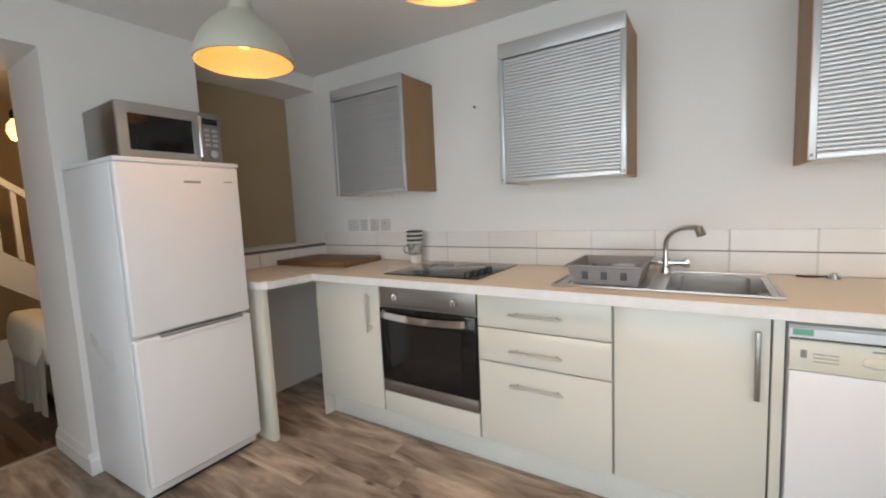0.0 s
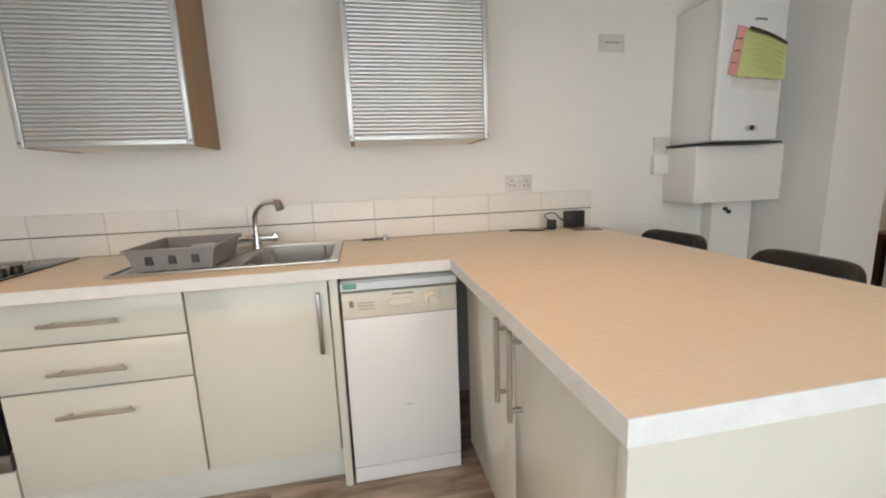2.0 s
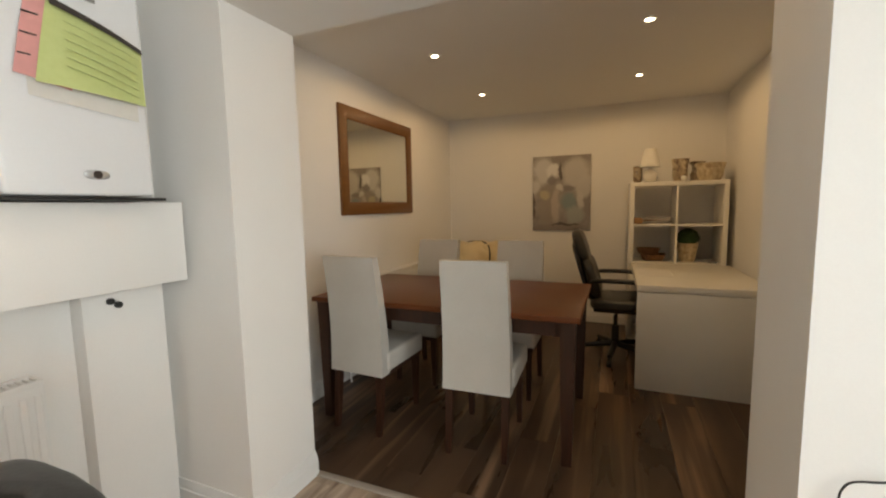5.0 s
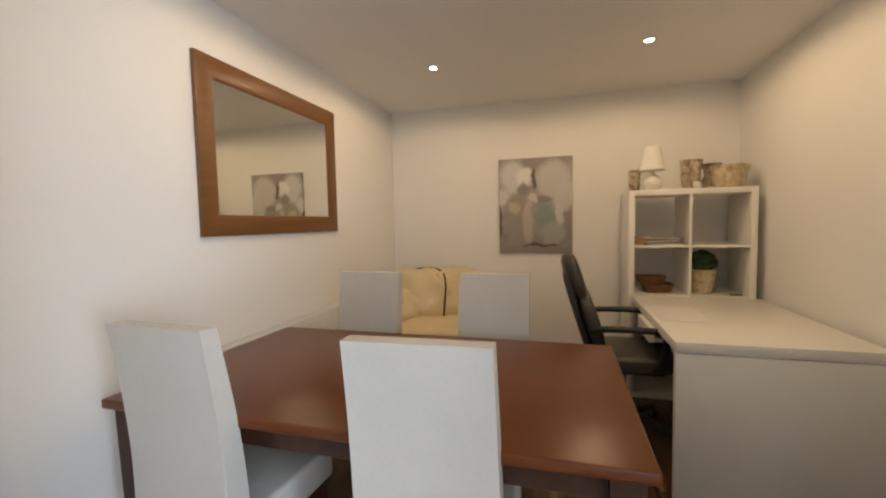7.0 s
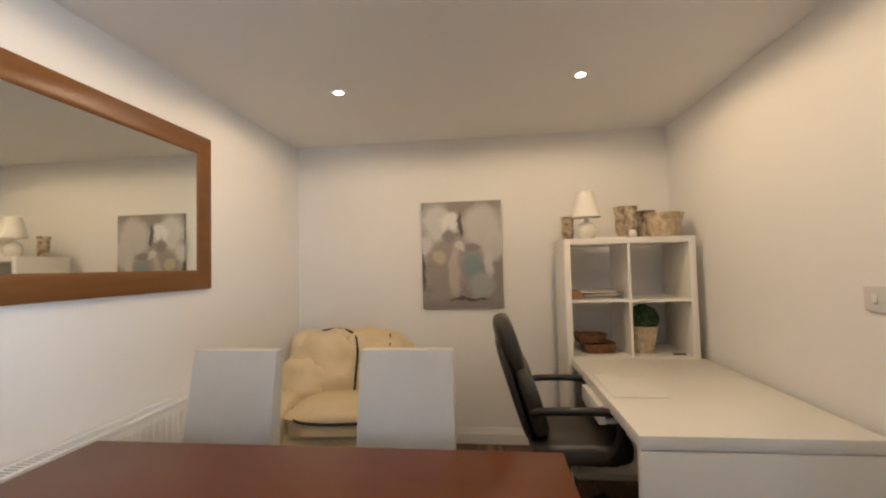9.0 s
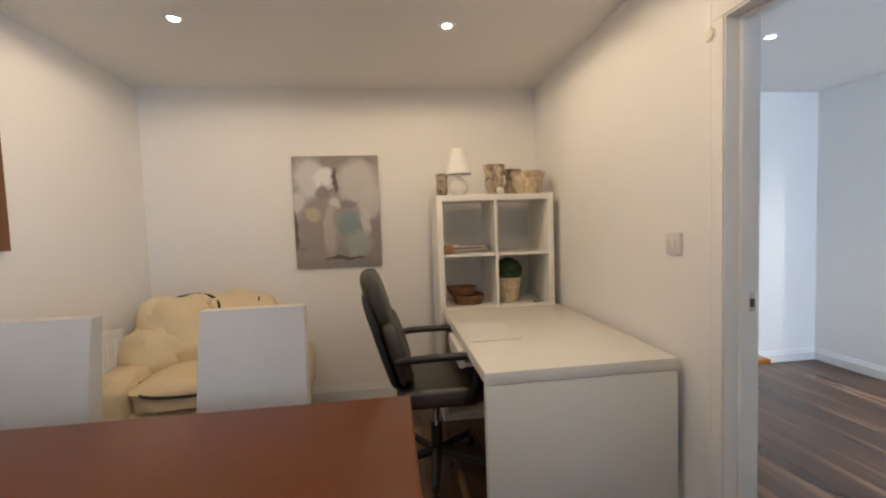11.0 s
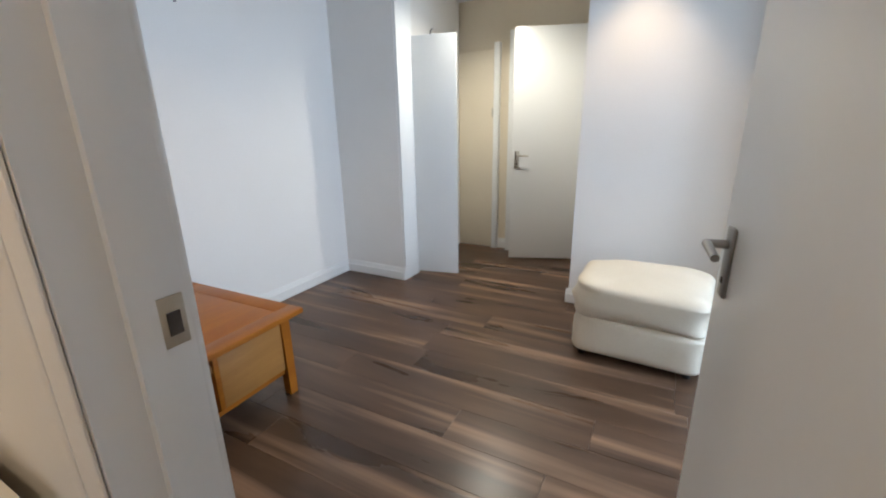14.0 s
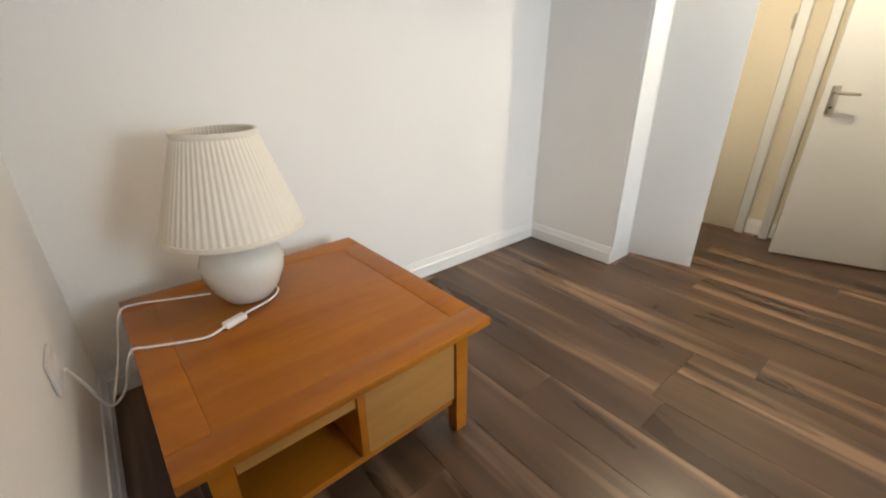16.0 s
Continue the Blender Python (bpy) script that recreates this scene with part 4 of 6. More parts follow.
plate("light_switch", "white triple light switch beside the opening", "light switch", EW, 0.094, 0.086, TRIPLE)
plate("double_socket", "white double wall socket near the floor", "socket", pose(2.66, -0.03, 0.50, 0, 0, -90), 0.147, 0.086, DOUBLE)
cg = thing("phone_charger", "black plug-in charger with a thin cable", "charger")
part("plug", cube(2.60, 2.647, -0.10, -0.055, 0.45, 0.52, 0.005), BLACKP, cg)
part("cable", tube(bmesh.new(), smooth_path([(2.62, -0.075, 0.52), (2.61, -0.08, 0.56), (2.63, -0.03, 0.575), (2.645, 0.05, 0.58), (2.64, 0.085, 0.62), (2.64, 0.07, 0.67), (2.64, 0.0, 0.69), (2.64, -0.08, 0.74), (2.635, -0.18, 0.76), (2.63, -0.3, 0.77), (2.62, -0.45, 0.70), (2.62, -0.5, 0.45), (2.62, -0.5, 0.02)]), 0.0025, 6), BLACKP, cg)
tagged(link("wall_nail", rod(bmesh.new(), (-1.172, N, 1.854), (-1.172, N - 0.012, 1.854), 0.007), GREYP), "small nail head stuck in the wall", "nail")
plate("light_switch", "white single light switch by the doorway", "light switch", pose(4.640, -0.4, 1.175, 0, 0, 180), 0.086, 0.086, [("rocker", 0, 0, 0.02, 0.035, WPLAST)])
th = thing("thermostat", "white wall thermostat with a dark display", "thermostat", pose(3.44, -0.4, 1.40, 0, 0, 180))
part("case", cube(-0.07, 0.05, -0.025, -0.001, -0.045, 0.05, 0.006), WPLAST, th)
part("display", cube(-0.045, -0.005, -0.027, -0.0245, 0.005, 0.03), GREYP, th)
tagged(link("door_sensor", lathe([(0, 0), (0.022, 0), (0.024, 0.01), (0.02, 0.018), (0, 0.02)], 20), CREAMP), "small round cream sensor on the wall", "sensor").matrix_world = pose(4.45, -0.399, 1.90, -90)

# worktop clutter
rt = thing("internet_router", "small black box with cables on the worktop", "router")
part("case", cube(1.42, 1.53, 2.235, 2.272, WT + 0.001, WT + 0.092, 0.004), BLACKP, rt)
ad = thing("power_adapter", "black power adapter with loose leads", "adapter")
part("body", cube(1.305, 1.35, 2.20, 2.24, WT + 0.001, WT + 0.055, 0.008), BLACKP, ad)
part("cable", tube(bmesh.new(), smooth_path([(1.33, 2.23, WT + 0.04), (1.30, 2.25, WT + 0.075), (1.36, 2.265, WT + 0.085), (1.40, 2.26, WT + 0.05), (1.44, 2.268, WT + 0.03)]), 0.003, 6), BLACKP, ad)
part("cable", tube(bmesh.new(), smooth_path([(1.31, 2.20, WT + 0.02), (1.26, 2.19, WT + 0.006), (1.20, 2.22, WT + 0.005), (1.14, 2.25, WT + 0.006), (1.10, 2.24, WT + 0.005)]), 0.004, 6), BLACKP, ad)
lf = thing("leaflet", "printed leaflet lying flat on the worktop", "leaflet", pose(1.50, 2.12, WT + 0.001, 0, 0, -14))
part("sheet", cube(-0.10, 0.10, -0.06, 0.06, 0, 0.004), PAPER, lf)
part("cover_print", cube(-0.095, 0.05, -0.055, 0.055, 0.004, 0.0052), surface("plum_print", (0.16, 0.07, 0.07), (0.35, 0.25, 0.22), 0.5, scale=30), lf)

# fridge freezer with microwave
fr = thing("fridge_freezer", "tall white two-door fridge freezer", "fridge", pose(-2.315, 1.022, 0, 0, 0, 2))
part("body", cube(-0.25, 0.235, -0.272, 0.272, 0.02, 1.515, 0.006), FRIDGE, fr)
d = part("upper_door", cube(0.238, 0.285, -0.272, 0.272, 0.765, 1.515, 0.012, 3), FRIDGE, fr)
part("logo_bar", cube(0.2852, 0.2865, 0.0, 0.075, 1.432, 1.442), GREYP, d)
part("logo_bar", cube(0.2852, 0.2865, 0.19, 0.235, 1.437, 1.442), GREYP, d)
d = part("lower_door", cube(0.238, 0.285, -0.272, 0.272, 0.075, 0.752, 0.012, 3), FRIDGE, fr)
part("handle_groove", cube(0.262, 0.2875, -0.17, 0.225, 0.742, 0.758, 0.003), GREYP, d, "grey recessed grip")
part("handle_lip", cube(0.276, 0.292, -0.18, 0.235, 0.722, 0.742, 0.005), FRIDGE, d)
part("top_cap", cube(-0.25, 0.292, -0.276, 0.276, 1.515, 1.535, 0.006), FRIDGE, fr)
part("base", cube(-0.23, 0.22, -0.25, 0.25, 0.0, 0.02), BLACKP, fr)

mw = thing("microwave", "stainless steel microwave on top of the fridge", "microwave", pose(-2.33, 1.055, 1.536, 0, 0, 0))
part("casing", cube(-0.17, 0.185, -0.225, 0.225, 0.006, 0.255, 0.004), DARKSTEEL, mw)
d = part("door", cube(0.186, 0.205, -0.225, 0.118, 0.006, 0.255, 0.003), STEEL, mw)
part("window", cube(0.2052, 0.2075, -0.185, 0.085, 0.045, 0.205), BLACKGL, d)
part("handle", rod(bmesh.new(), (0.225, 0.112, 0.03), (0.225, 0.112, 0.23), 0.009), CHROME, d)
d = part("control_panel", cube(0.186, 0.205, 0.122, 0.225, 0.006, 0.255, 0.003), DARKSTEEL, mw)
part("display", cube(0.2052, 0.2065, 0.135, 0.212, 0.198, 0.228), BLACKGL, d)
for i in range(4):
    for j in range(2):
        part("button", cube(0.2052, 0.209, 0.142 + j * 0.038, 0.168 + j * 0.038, 0.09 + i * 0.024, 0.104 + i * 0.024, 0.002), ALU, d)
part("dial", rod(bmesh.new(), (0.205, 0.174, 0.05), (0.222, 0.174, 0.05), 0.022, 0.019, 24), CHROME, d)
for fx in (-0.13, 0.14):
    for fy in (-0.18, 0.18):
        part("foot", rod(bmesh.new(), (fx, fy, 0), (fx, fy, 0.008), 0.012), BLACKP, mw)

# pendants
for i, (px, py) in enumerate(PENDANTS):
    p = thing("pendant_lamp", "grey-green metal dome pendant lamp, lit", "pendant lamp", pose(px, py, 0), "kitchen pendants")
    o = [(0.178, 1.850), (0.180, 1.855), (0.171, 1.895), (0.149, 1.940), (0.113, 1.985), (0.077, 2.017), (0.050, 2.035), (0.042, 2.063), (0.038, 2.10), (0.027, 2.115), (0.011, 2.12)]
    part("shade", lathe(o, 48), SHADEOUT, p)
    part("inner_shade", lathe([(r - 0.004, z - 0.002) for r, z in o[:-3]] + [(0.0, 2.058)], 48), SHADEIN, p, "inside coloured amber as lamp glow")
    part("bulb", lathe([(0.0, 1.905), (0.018, 1.91), (0.03, 1.93), (0.026, 1.96), (0.014, 1.985), (0.014, 2.03)], 20), WBULB, p)
    part("flex", rod(bmesh.new(), (0, 0, 2.115), (0, 0, KC - 0.03), 0.004), WPLAST, p)
    part("ceiling_rose", lathe([(0.0, KC - 0.036), (0.03, KC - 0.034), (0.048, KC - 0.012), (0.05, KC - 0.001), (0.0, KC - 0.001)], 28), WPLAST, p)
tagged(link("smoke_alarm", lathe([(0.0, KC - 0.036), (0.04, KC - 0.036), (0.055, KC - 0.024), (0.058, KC - 0.001), (0, KC - 0.001)], 28, (-1.86, 0.98, 0)), WPLAST), "round white smoke alarm on the ceiling", "smoke alarm")

# boiler
bo = thing("boiler", "white wall-hung gas boiler with papers taped on", "boiler")
part("casing", cube(2.09, 2.455, 2.03, N - 0.001, 1.335, 2.02, 0.004), FRIDGE, bo)
part("front_cover", cube(2.082, 2.463, 1.998, 2.028, 1.335, 2.025, 0.012, 3), FRIDGE, bo)
pillow(bm := bmesh.new(), (2.296, 1.996, 1.398), (0.07, 0.01, 0.028), 0.8, 20)
part("badge", bm, ALU, bo)
part("badge_mark", rod(bmesh.new(), (2.296, 1.992, 1.398), (2.296, 1.989, 1.398), 0.012), INK, bo)
part("logo_bar", cube(2.265, 2.335, 1.995, 1.997, 1.902, 1.912), GREYP, bo)
part("bottom_plate", cube(2.06, 2.50, 2.0, N - 0.01, 1.322, 1.331), BLACKP, bo)
bm = bmesh.new()
tube(bm, smooth_path([(2.30, 2.17, 2.02), (2.30, 2.17, 2.12), (2.30, 2.175, 2.17), (2.285, 2.20, 2.21), (2.27, 2.25, 2.225), (2.265, 2.33, 2.228)], 5), 0.055, 24)
part("flue", bm, FRIDGE, bo, "white flue elbow")
part("flue_collar", lathe([(0.06, 0.0), (0.064, 0.003), (0.064, 0.022), (0.06, 0.025)], 28, (2.30, 2.17, 2.115)), ALU, bo, "grey clamp")
part("flue_base", lathe([(0.075, 0), (0.075, 0.03), (0.06, 0.035)], 28, (2.30, 2.17, 2.02)), FRIDGE, bo)


def sheet(name, parent, corners, mat, label="", curl=0.01, n=8):
    """A slightly curled sheet of paper between four corners on the boiler's front."""
    bm = bmesh.new()
    a, b, c, d = (Vector(p) for p in corners)
    g = [[bm.verts.new(a.lerp(b, i / n).lerp(d.lerp(c, i / n), j / n) + Vector((0, -curl * math.sin(math.pi * i / n) - curl * 0.6 * (j / n) ** 2, 0))) for i in range(n + 1)] for j in range(n + 1)]
    for j in range(n):
        for i in range(n):
            bm.faces.new((g[j][i], g[j][i + 1], g[j + 1][i + 1], g[j + 1][i]))
    return part(name, bm, mat, parent, label)


sheet("paper", bo, [(2.155, 1.9965, 1.80), (2.43, 1.9965, 1.75), (2.43, 1.9965, 1.575), (2.155, 1.9965, 1.60)], PAPER, "white sheet", 0.004)
sheet("paper", bo, [(2.17, 1.990, 1.875), (2.28, 1.990, 1.845), (2.25, 1.990, 1.63), (2.125, 1.990, 1.65)], PPINK, "pink sheet", 0.006)
gp = sheet("paper", bo, [(2.21, 1.984, 1.862), (2.448, 1.984, 1.80), (2.445, 1.984, 1.625), (2.165, 1.984, 1.635)], PGREEN, "lime green form", 0.014)
sheet("header_bar", gp, [(2.213, 1.970, 1.866), (2.448, 1.981, 1.803), (2.447, 1.979, 1.785), (2.207, 1.970, 1.845)], INK, "", 0.012)
for k in range(6):
    z = 1.80 - k * 0.024
    sheet("text_bar", gp, [(2.235, 1.966, z + 0.012), (2.425, 1.972, z - 0.032), (2.425, 1.972, z - 0.036), (2.235, 1.966, z + 0.008)], INKG, "", 0.010, 4)
for k in range(3):
    part("text_bar", cube(2.155 - k * 0.008, 2.19 - k * 0.008, 1.984, 1.986, 1.81 - k * 0.055, 1.814 - k * 0.055), INK, bo)

tagged(link("pipe_box", cube(2.062, 2.61, 2.075, N - 0.001, 1.022, 1.318, 0.004), WALL), "white boxed-in pipe cover under the boiler", "pipe box")
tagged(link("pipe_boxing", cube(2.335, 2.61, 2.235, N - 0.001, 0.0, 1.02, 0.003), WALL), "white upright pipe boxing below the boiler", "pipe box")
pv = thing("pipe_valve", "two small black valve ends in the boxing", "valve")
for vx, vz in ((2.42, 0.965), (2.445, 0.948)):
    part("valve_end", rod(bmesh.new(), (vx, 2.2345, vz), (vx, 2.222, vz), 0.012), BLACKP, pv)


def radiator(name, label, x0, x1, y, z0, z1, face):
    """A ribbed panel radiator with a slotted top; face is -1 towards lower y."""
    r = thing(name, label, "radiator")
    n = int((x1 - x0) / 0.034)
    panel = part("panel", cube(x0, x1, y - 0.012, y + 0.012, z0, z1 - 0.01, 0.004), GLOSS, r)
    rib = mesh_of("rib", cube(-0.010, 0.010, face * 0.0125, face * 0.019, z0 + 0.03, z1 - 0.04, 0.003, 1), GLOSS)
    for k in range(n):
        piece("rib", rib, panel, pose(x0 + (k + 0.5) * (x1 - x0) / n, y, 0))
    part("rear_panel", cube(x0, x1, y - face * 0.055, y - face * 0.075, z0, z1 - 0.01, 0.004), GLOSS, r)
    bm = bmesh.new()
    lo, hi = sorted((y + face * 0.014, y - face * 0.078))
    box(bm, x0 - 0.003, x1 + 0.003, lo, lo + 0.016, z1 - 0.018, z1, 0.003)
    box(bm, x0 - 0.003, x1 + 0.003, hi - 0.016, hi, z1 - 0.018, z1, 0.003)
    for k in range(n * 2 + 1):
        cx = x0 + k * (x1 - x0) / (n * 2)
        box(bm, cx - 0.003, cx + 0.003, lo + 0.016, hi - 0.016, z1 - 0.012, z1 - 0.003)
    part("top_grille", bm, GLOSS, r)
    bm = bmesh.new()
    for sx in (x0 - 0.004, x1 - 0.002):
        box(bm, sx, sx + 0.006, lo + 0.004, hi - 0.004, z0, z1 - 0.02)
    part("end_cover", bm, GLOSS, r)
    vm = rod(rod(bmesh.new(), (x0 - 0.03, y - face * 0.03, z1 - 0.09), (x0, y - face * 0.03, z1 - 0.09), 0.010), (x0 - 0.03, y - face * 0.03, 0.0), (x0 - 0.03, y - face * 0.03, z0 + 0.05), 0.0075)
    part("pipe", vm, WPLAST, r)
    return r


radiator("radiator", "white ribbed panel radiator under the boiler", 1.36, 2.20, N - 0.09, 0.15, 0.765, -1)
radiator("radiator", "long white ribbed panel radiator under the mirror", 4.02, 5.72, ND - 0.09, 0.15, 0.745, -1)

# bar stools
def bar_stool(m):
    s = thing("bar_stool", "black leather bar stool with a low rounded back", "bar stool", m, "stools at the worktop")
    bm = pillow(bmesh.new(), (0, 0, 0.60), (0.40, 0.40, 0.11), 0.4, 28, 0.2)
    part("seat", bm, BLEATH, s)
    bm = pillow(bmesh.new(), (0, 0, 0), (0.085, 0.355, 0.38), 0.32, 32)
    for v in bm.verts:
        v.co.x += 0.9 * v.co.y ** 2 * -1
        if v.co.x < -0.0:
            v.co.x += 0.010 * math.cos(v.co.y * 47)
    part("backrest", bm, BLEATH, s, "ribbed padded backrest", pose(0.21, 0, 0.724, 0, 8, 0))
    part("column", rod(rod(bmesh.new(), (0, 0, 0.02), (0, 0, 0.38), 0.028), (0, 0, 0.38), (0, 0, 0.55), 0.02), CHROME, s)
    part("base", lathe([(0.0, 0.0), (0.20, 0.0), (0.205, 0.008), (0.18, 0.02), (0.06, 0.035), (0.0, 0.05)], 36), CHROME, s)
    part("footrest", tube(bmesh.new(), [(0.16 * math.cos(a) - 0.05, 0.16 * math.sin(a), 0.28) for a in [math.pi * (0.5 + k / 12) for k in range(13)]], 0.010), CHROME, s)
    return s


st = bar_stool(pose(1.58, 1.87, 0, 0, 0, 4))
copy_thing(st, pose(1.58, 1.29, 0, 0, 0, -3))

# tiled splashback
sp = thing("tiled_splashback", "two rows of white tiles with dark grout", "splashback")
part("grout", cube(-2.555, 1.6035, N - 0.006, N - 0.0005, WT + 0.001, 1.1068), GROUT, sp)
part("grout_joint", cube(-2.555, 1.603, N - 0.0088, N - 0.0061, WT + 0.004, 1.1062), GROUTL, sp)
part("joint_line", cube(-2.555, 1.603, N - 0.0093, N - 0.0089, 1.0072, 1.0122), GROUT, sp)
TW, THH = 0.2955, 0.0945
tile_me = mesh_of("tile", cube(0, TW, -0.0095, -0.0005, 0, THH, 0.0015, 1), TILE)
short_me = mesh_of("tile", cube(0, 0.244, -0.0095, -0.0005, 0, THH, 0.0015, 1), TILE)
for r, z in enumerate((WT + 0.0025, 1.0125)):
    for k in range(-5, 8):
        piece("tile", tile_me, sp, pose(-0.799 + 0.301 * k, N, z))
    piece("tile", short_me, sp, pose(-0.799 - 0.301 * 5 - 0.2475, N, z))
ws = thing("tiled_upstand", "low row of white tiles along the recess", "splashback")
part("grout", cube(-2.5595, -2.555, 1.42, N - 0.01, WT + 0.001, 1.028), GROUT, ws)
up_me = mesh_of("tile", cube(-0.0095, -0.0005, 0, 0.288, 0, THH, 0.0015, 1), TILE)
for k in range(3):
    piece("tile", up_me, ws, pose(-2.5455, 1.425 + k * 0.293, WT + 0.0025))
part("cap_strip", cube(-2.575, -2.542, 1.42, N - 0.011, 1.029, 1.036, 0.002), WPLAST, ws)
# ---------------------------------------------------------------- dining room
def downlight(x, y, z):
    d = thing("downlight", "small round recessed ceiling downlight, lit", "downlight", pose(x, y, z), "ceiling downlights")
    part("trim_ring", lathe([(0.024, -0.001), (0.027, -0.006), (0.040, -0.005), (0.043, -0.0005), (0.024, -0.0005)], 32), WPLAST, d)
    part("lens", lathe([(0.0, -0.003), (0.023, -0.003), (0.0235, -0.001), (0.0, -0.001)], 28), BULB, d)
    return d


for sx, sy in DINING_SPOTS + LIVING_SPOTS:
    downlight(sx, sy, DC)

mi = thing("wall_mirror", "large mirror in a broad brown wooden frame", "mirror")
x0, x1, z0, z1, y0 = 4.03, 5.15, 1.233, 2.033, 2.368
fw = 0.098
bm = bmesh.new()
prof_ = [(0, 0.026), (0, 0.006), (0.012, 0.0), (fw - 0.012, 0.002), (fw, 0.012), (fw, 0.026)]
rings = []
for off, dep in prof_:
    rings.append([bm.verts.new((x, y0 + dep, z)) for x, z in ((x0 + off, z0 + off), (x1 - off, z0 + off), (x1 - off, z1 - off), (x0 + off, z1 - off))])
for p, q in zip(rings, rings[1:] + rings[:1]):
    for i in range(4):
        bm.faces.new((p[i], p[(i + 1) % 4], q[(i + 1) % 4], q[i]))
part("frame", bm, FRAMEW, mi)
part("glass", cube(x0 + fw - 0.004, x1 - fw + 0.004, y0 + 0.014, y0 + 0.022, z0 + fw - 0.004, z1 - fw + 0.004), mirror_m, mi, "plain silvered mirror glass")

# painting of two bottles
pt = thing("canvas_painting", "grey and white abstract canvas of two bottles", "painting", pose(6.192, 1.10, 1.403, 0, 0, -90))
part("canvas", cube(-0.302, 0.302, 0.0, 0.022, -0.402, 0.402, 0.003), painted_canvas(), pt)

# dining table
tb = thing("dining_table", "dark mahogany rectangular dining table", "dining table", pose(3.928, 1.46, 0))
HX, HY = 0.448, 0.772
part("tabletop", cube(-HX, HX, -HY, HY, 0.73, 0.76, 0.006, 3), DWOOD, tb)
bm = bmesh.new()
for b in ((-HX + 0.075, HX - 0.075, -HY + 0.075, -HY + 0.097), (-HX + 0.075, HX - 0.075, HY - 0.097, HY - 0.075), (-HX + 0.075, -HX + 0.097, -HY + 0.097, HY - 0.097), (HX - 0.097, HX - 0.075, -HY + 0.097, HY - 0.097)):
    box(bm, *b, 0.64, 0.729)
part("apron", bm, DLEG, tb)
for sx in (-1, 1):
    for sy in (-1, 1):
        bm = bmesh.new()
        a, b_, w0, w1 = sx * (HX - 0.06), sy * (HY - 0.06), 0.024, 0.037
        lo = [bm.verts.new((a + ex * w0, b_ + ey * w0, 0.001)) for ex, ey in ((-1, -1), (1, -1), (1, 1), (-1, 1))]
        hi = [bm.verts.new((a + ex * w1, b_ + ey * w1, 0.729)) for ex, ey in ((-1, -1), (1, -1), (1, 1), (-1, 1))]
        for i in range(4):
            bm.faces.new((lo[i], lo[(i + 1) % 4], hi[(i + 1) % 4], hi[i]))
        bm.faces.new(lo[::-1])
        bm.faces.new(hi)
        part("leg", bm, DLEG, tb)


def dining_chair(m):
    """Faces +x; the foot of its back is near x = 0."""
    c = thing("dining_chair", "off-white leather high-back dining chair with dark legs", "dining chair", m, "chairs round the table")
    w = 0.178
    bm = bmesh.new()
    rows_ = []
    for k in range(11):
        f = k / 10
        z = 0.345 + f * 0.675
        lean = -0.055 * max(0, f - 0.15) ** 1.4 + 0.012 * math.sin(f * math.pi)
        half = w * (1.0 - 0.055 * f)
        th_ = 0.075 - 0.03 * f
        rows_.append([(lean - 0.005, -half), (lean - 0.005, half), (lean + th_, half), (lean + th_, -half), z])
    vs = [[bm.verts.new((x, y, r[4])) for x, y in r[:4]] for r in rows_]
    for p, q in zip(vs, vs[1:]):
        for i in range(4):
            bm.faces.new((p[i], p[(i + 1) % 4], q[(i + 1) % 4], q[i]))
    bm.faces.new(vs[0][::-1])
    bm.faces.new(vs[-1])
    bmesh.ops.bevel(bm, geom=[e for e in bm.edges if e.calc_face_angle(0) > 1.0], offset=0.018, segments=4, affect="EDGES")
    part("backrest", bm, PALEC, c)
    bm = cube(0.05, 0.455, -w - 0.012, w + 0.012, 0.36, 0.475, 0.02, 3)
    part("seat", bm, PALEC, c)
    part("seat_frame", cube(0.03, 0.44, -w + 0.004, w - 0.004, 0.335, 0.36), DLEG, c)
    for lx, ly, ox in ((0.03, -w + 0.03, -0.035), (0.03, w - 0.03, -0.035), (0.42, -w + 0.03, 0.0), (0.42, w - 0.03, 0.0)):
        bm = bmesh.new()
        lo = [bm.verts.new((lx + ox + ex * 0.014, ly + ey * 0.014, 0.001)) for ex, ey in ((-1, -1), (1, -1), (1, 1), (-1, 1))]
        hi = [bm.verts.new((lx + ex * 0.02, ly + ey * 0.02, 0.345)) for ex, ey in ((-1, -1), (1, -1), (1, 1), (-1, 1))]
        for i in range(4):
            bm.faces.new((lo[i], lo[(i + 1) % 4], hi[(i + 1) % 4], hi[i]))
        bm.faces.new(lo[::-1])
        bm.faces.new(hi)
        part("leg", bm, DLEG, c)
    return c


ch = dining_chair(pose(3.44, 1.185, 0, 0, 0, 2))
copy_thing(ch, pose(3.44, 1.90, 0, 0, 0, -3))
copy_thing(ch, pose(4.575, 1.20, 0, 0, 0, 180))
copy_thing(ch, pose(4.575, 1.86, 0, 0, 0, 178))

# desk and shelf unit
dk2 = thing("desk", "white foil desk with a solid end panel", "desk")
part("desktop", cube(4.578, 5.736, -0.368, 0.405, 0.685, 0.732, 0.002), WFURN, dk2)
part("end_panel", cube(4.58, 4.618, -0.366, 0.403, 0.0, 0.682, 0.002), WFURN, dk2)
part("drawer_front", cube(5.02, 5.36, 0.40, 0.43, 0.60, 0.683, 0.002), WFURN, dk2, "white drawer slightly open")
part("keyboard_tray", cube(5.02, 5.36, 0.05, 0.40, 0.605, 0.625), WFURN, dk2)
part("back_panel", cube(4.62, 5.73, -0.36, -0.342, 0.25, 0.68), WFURN, dk2)
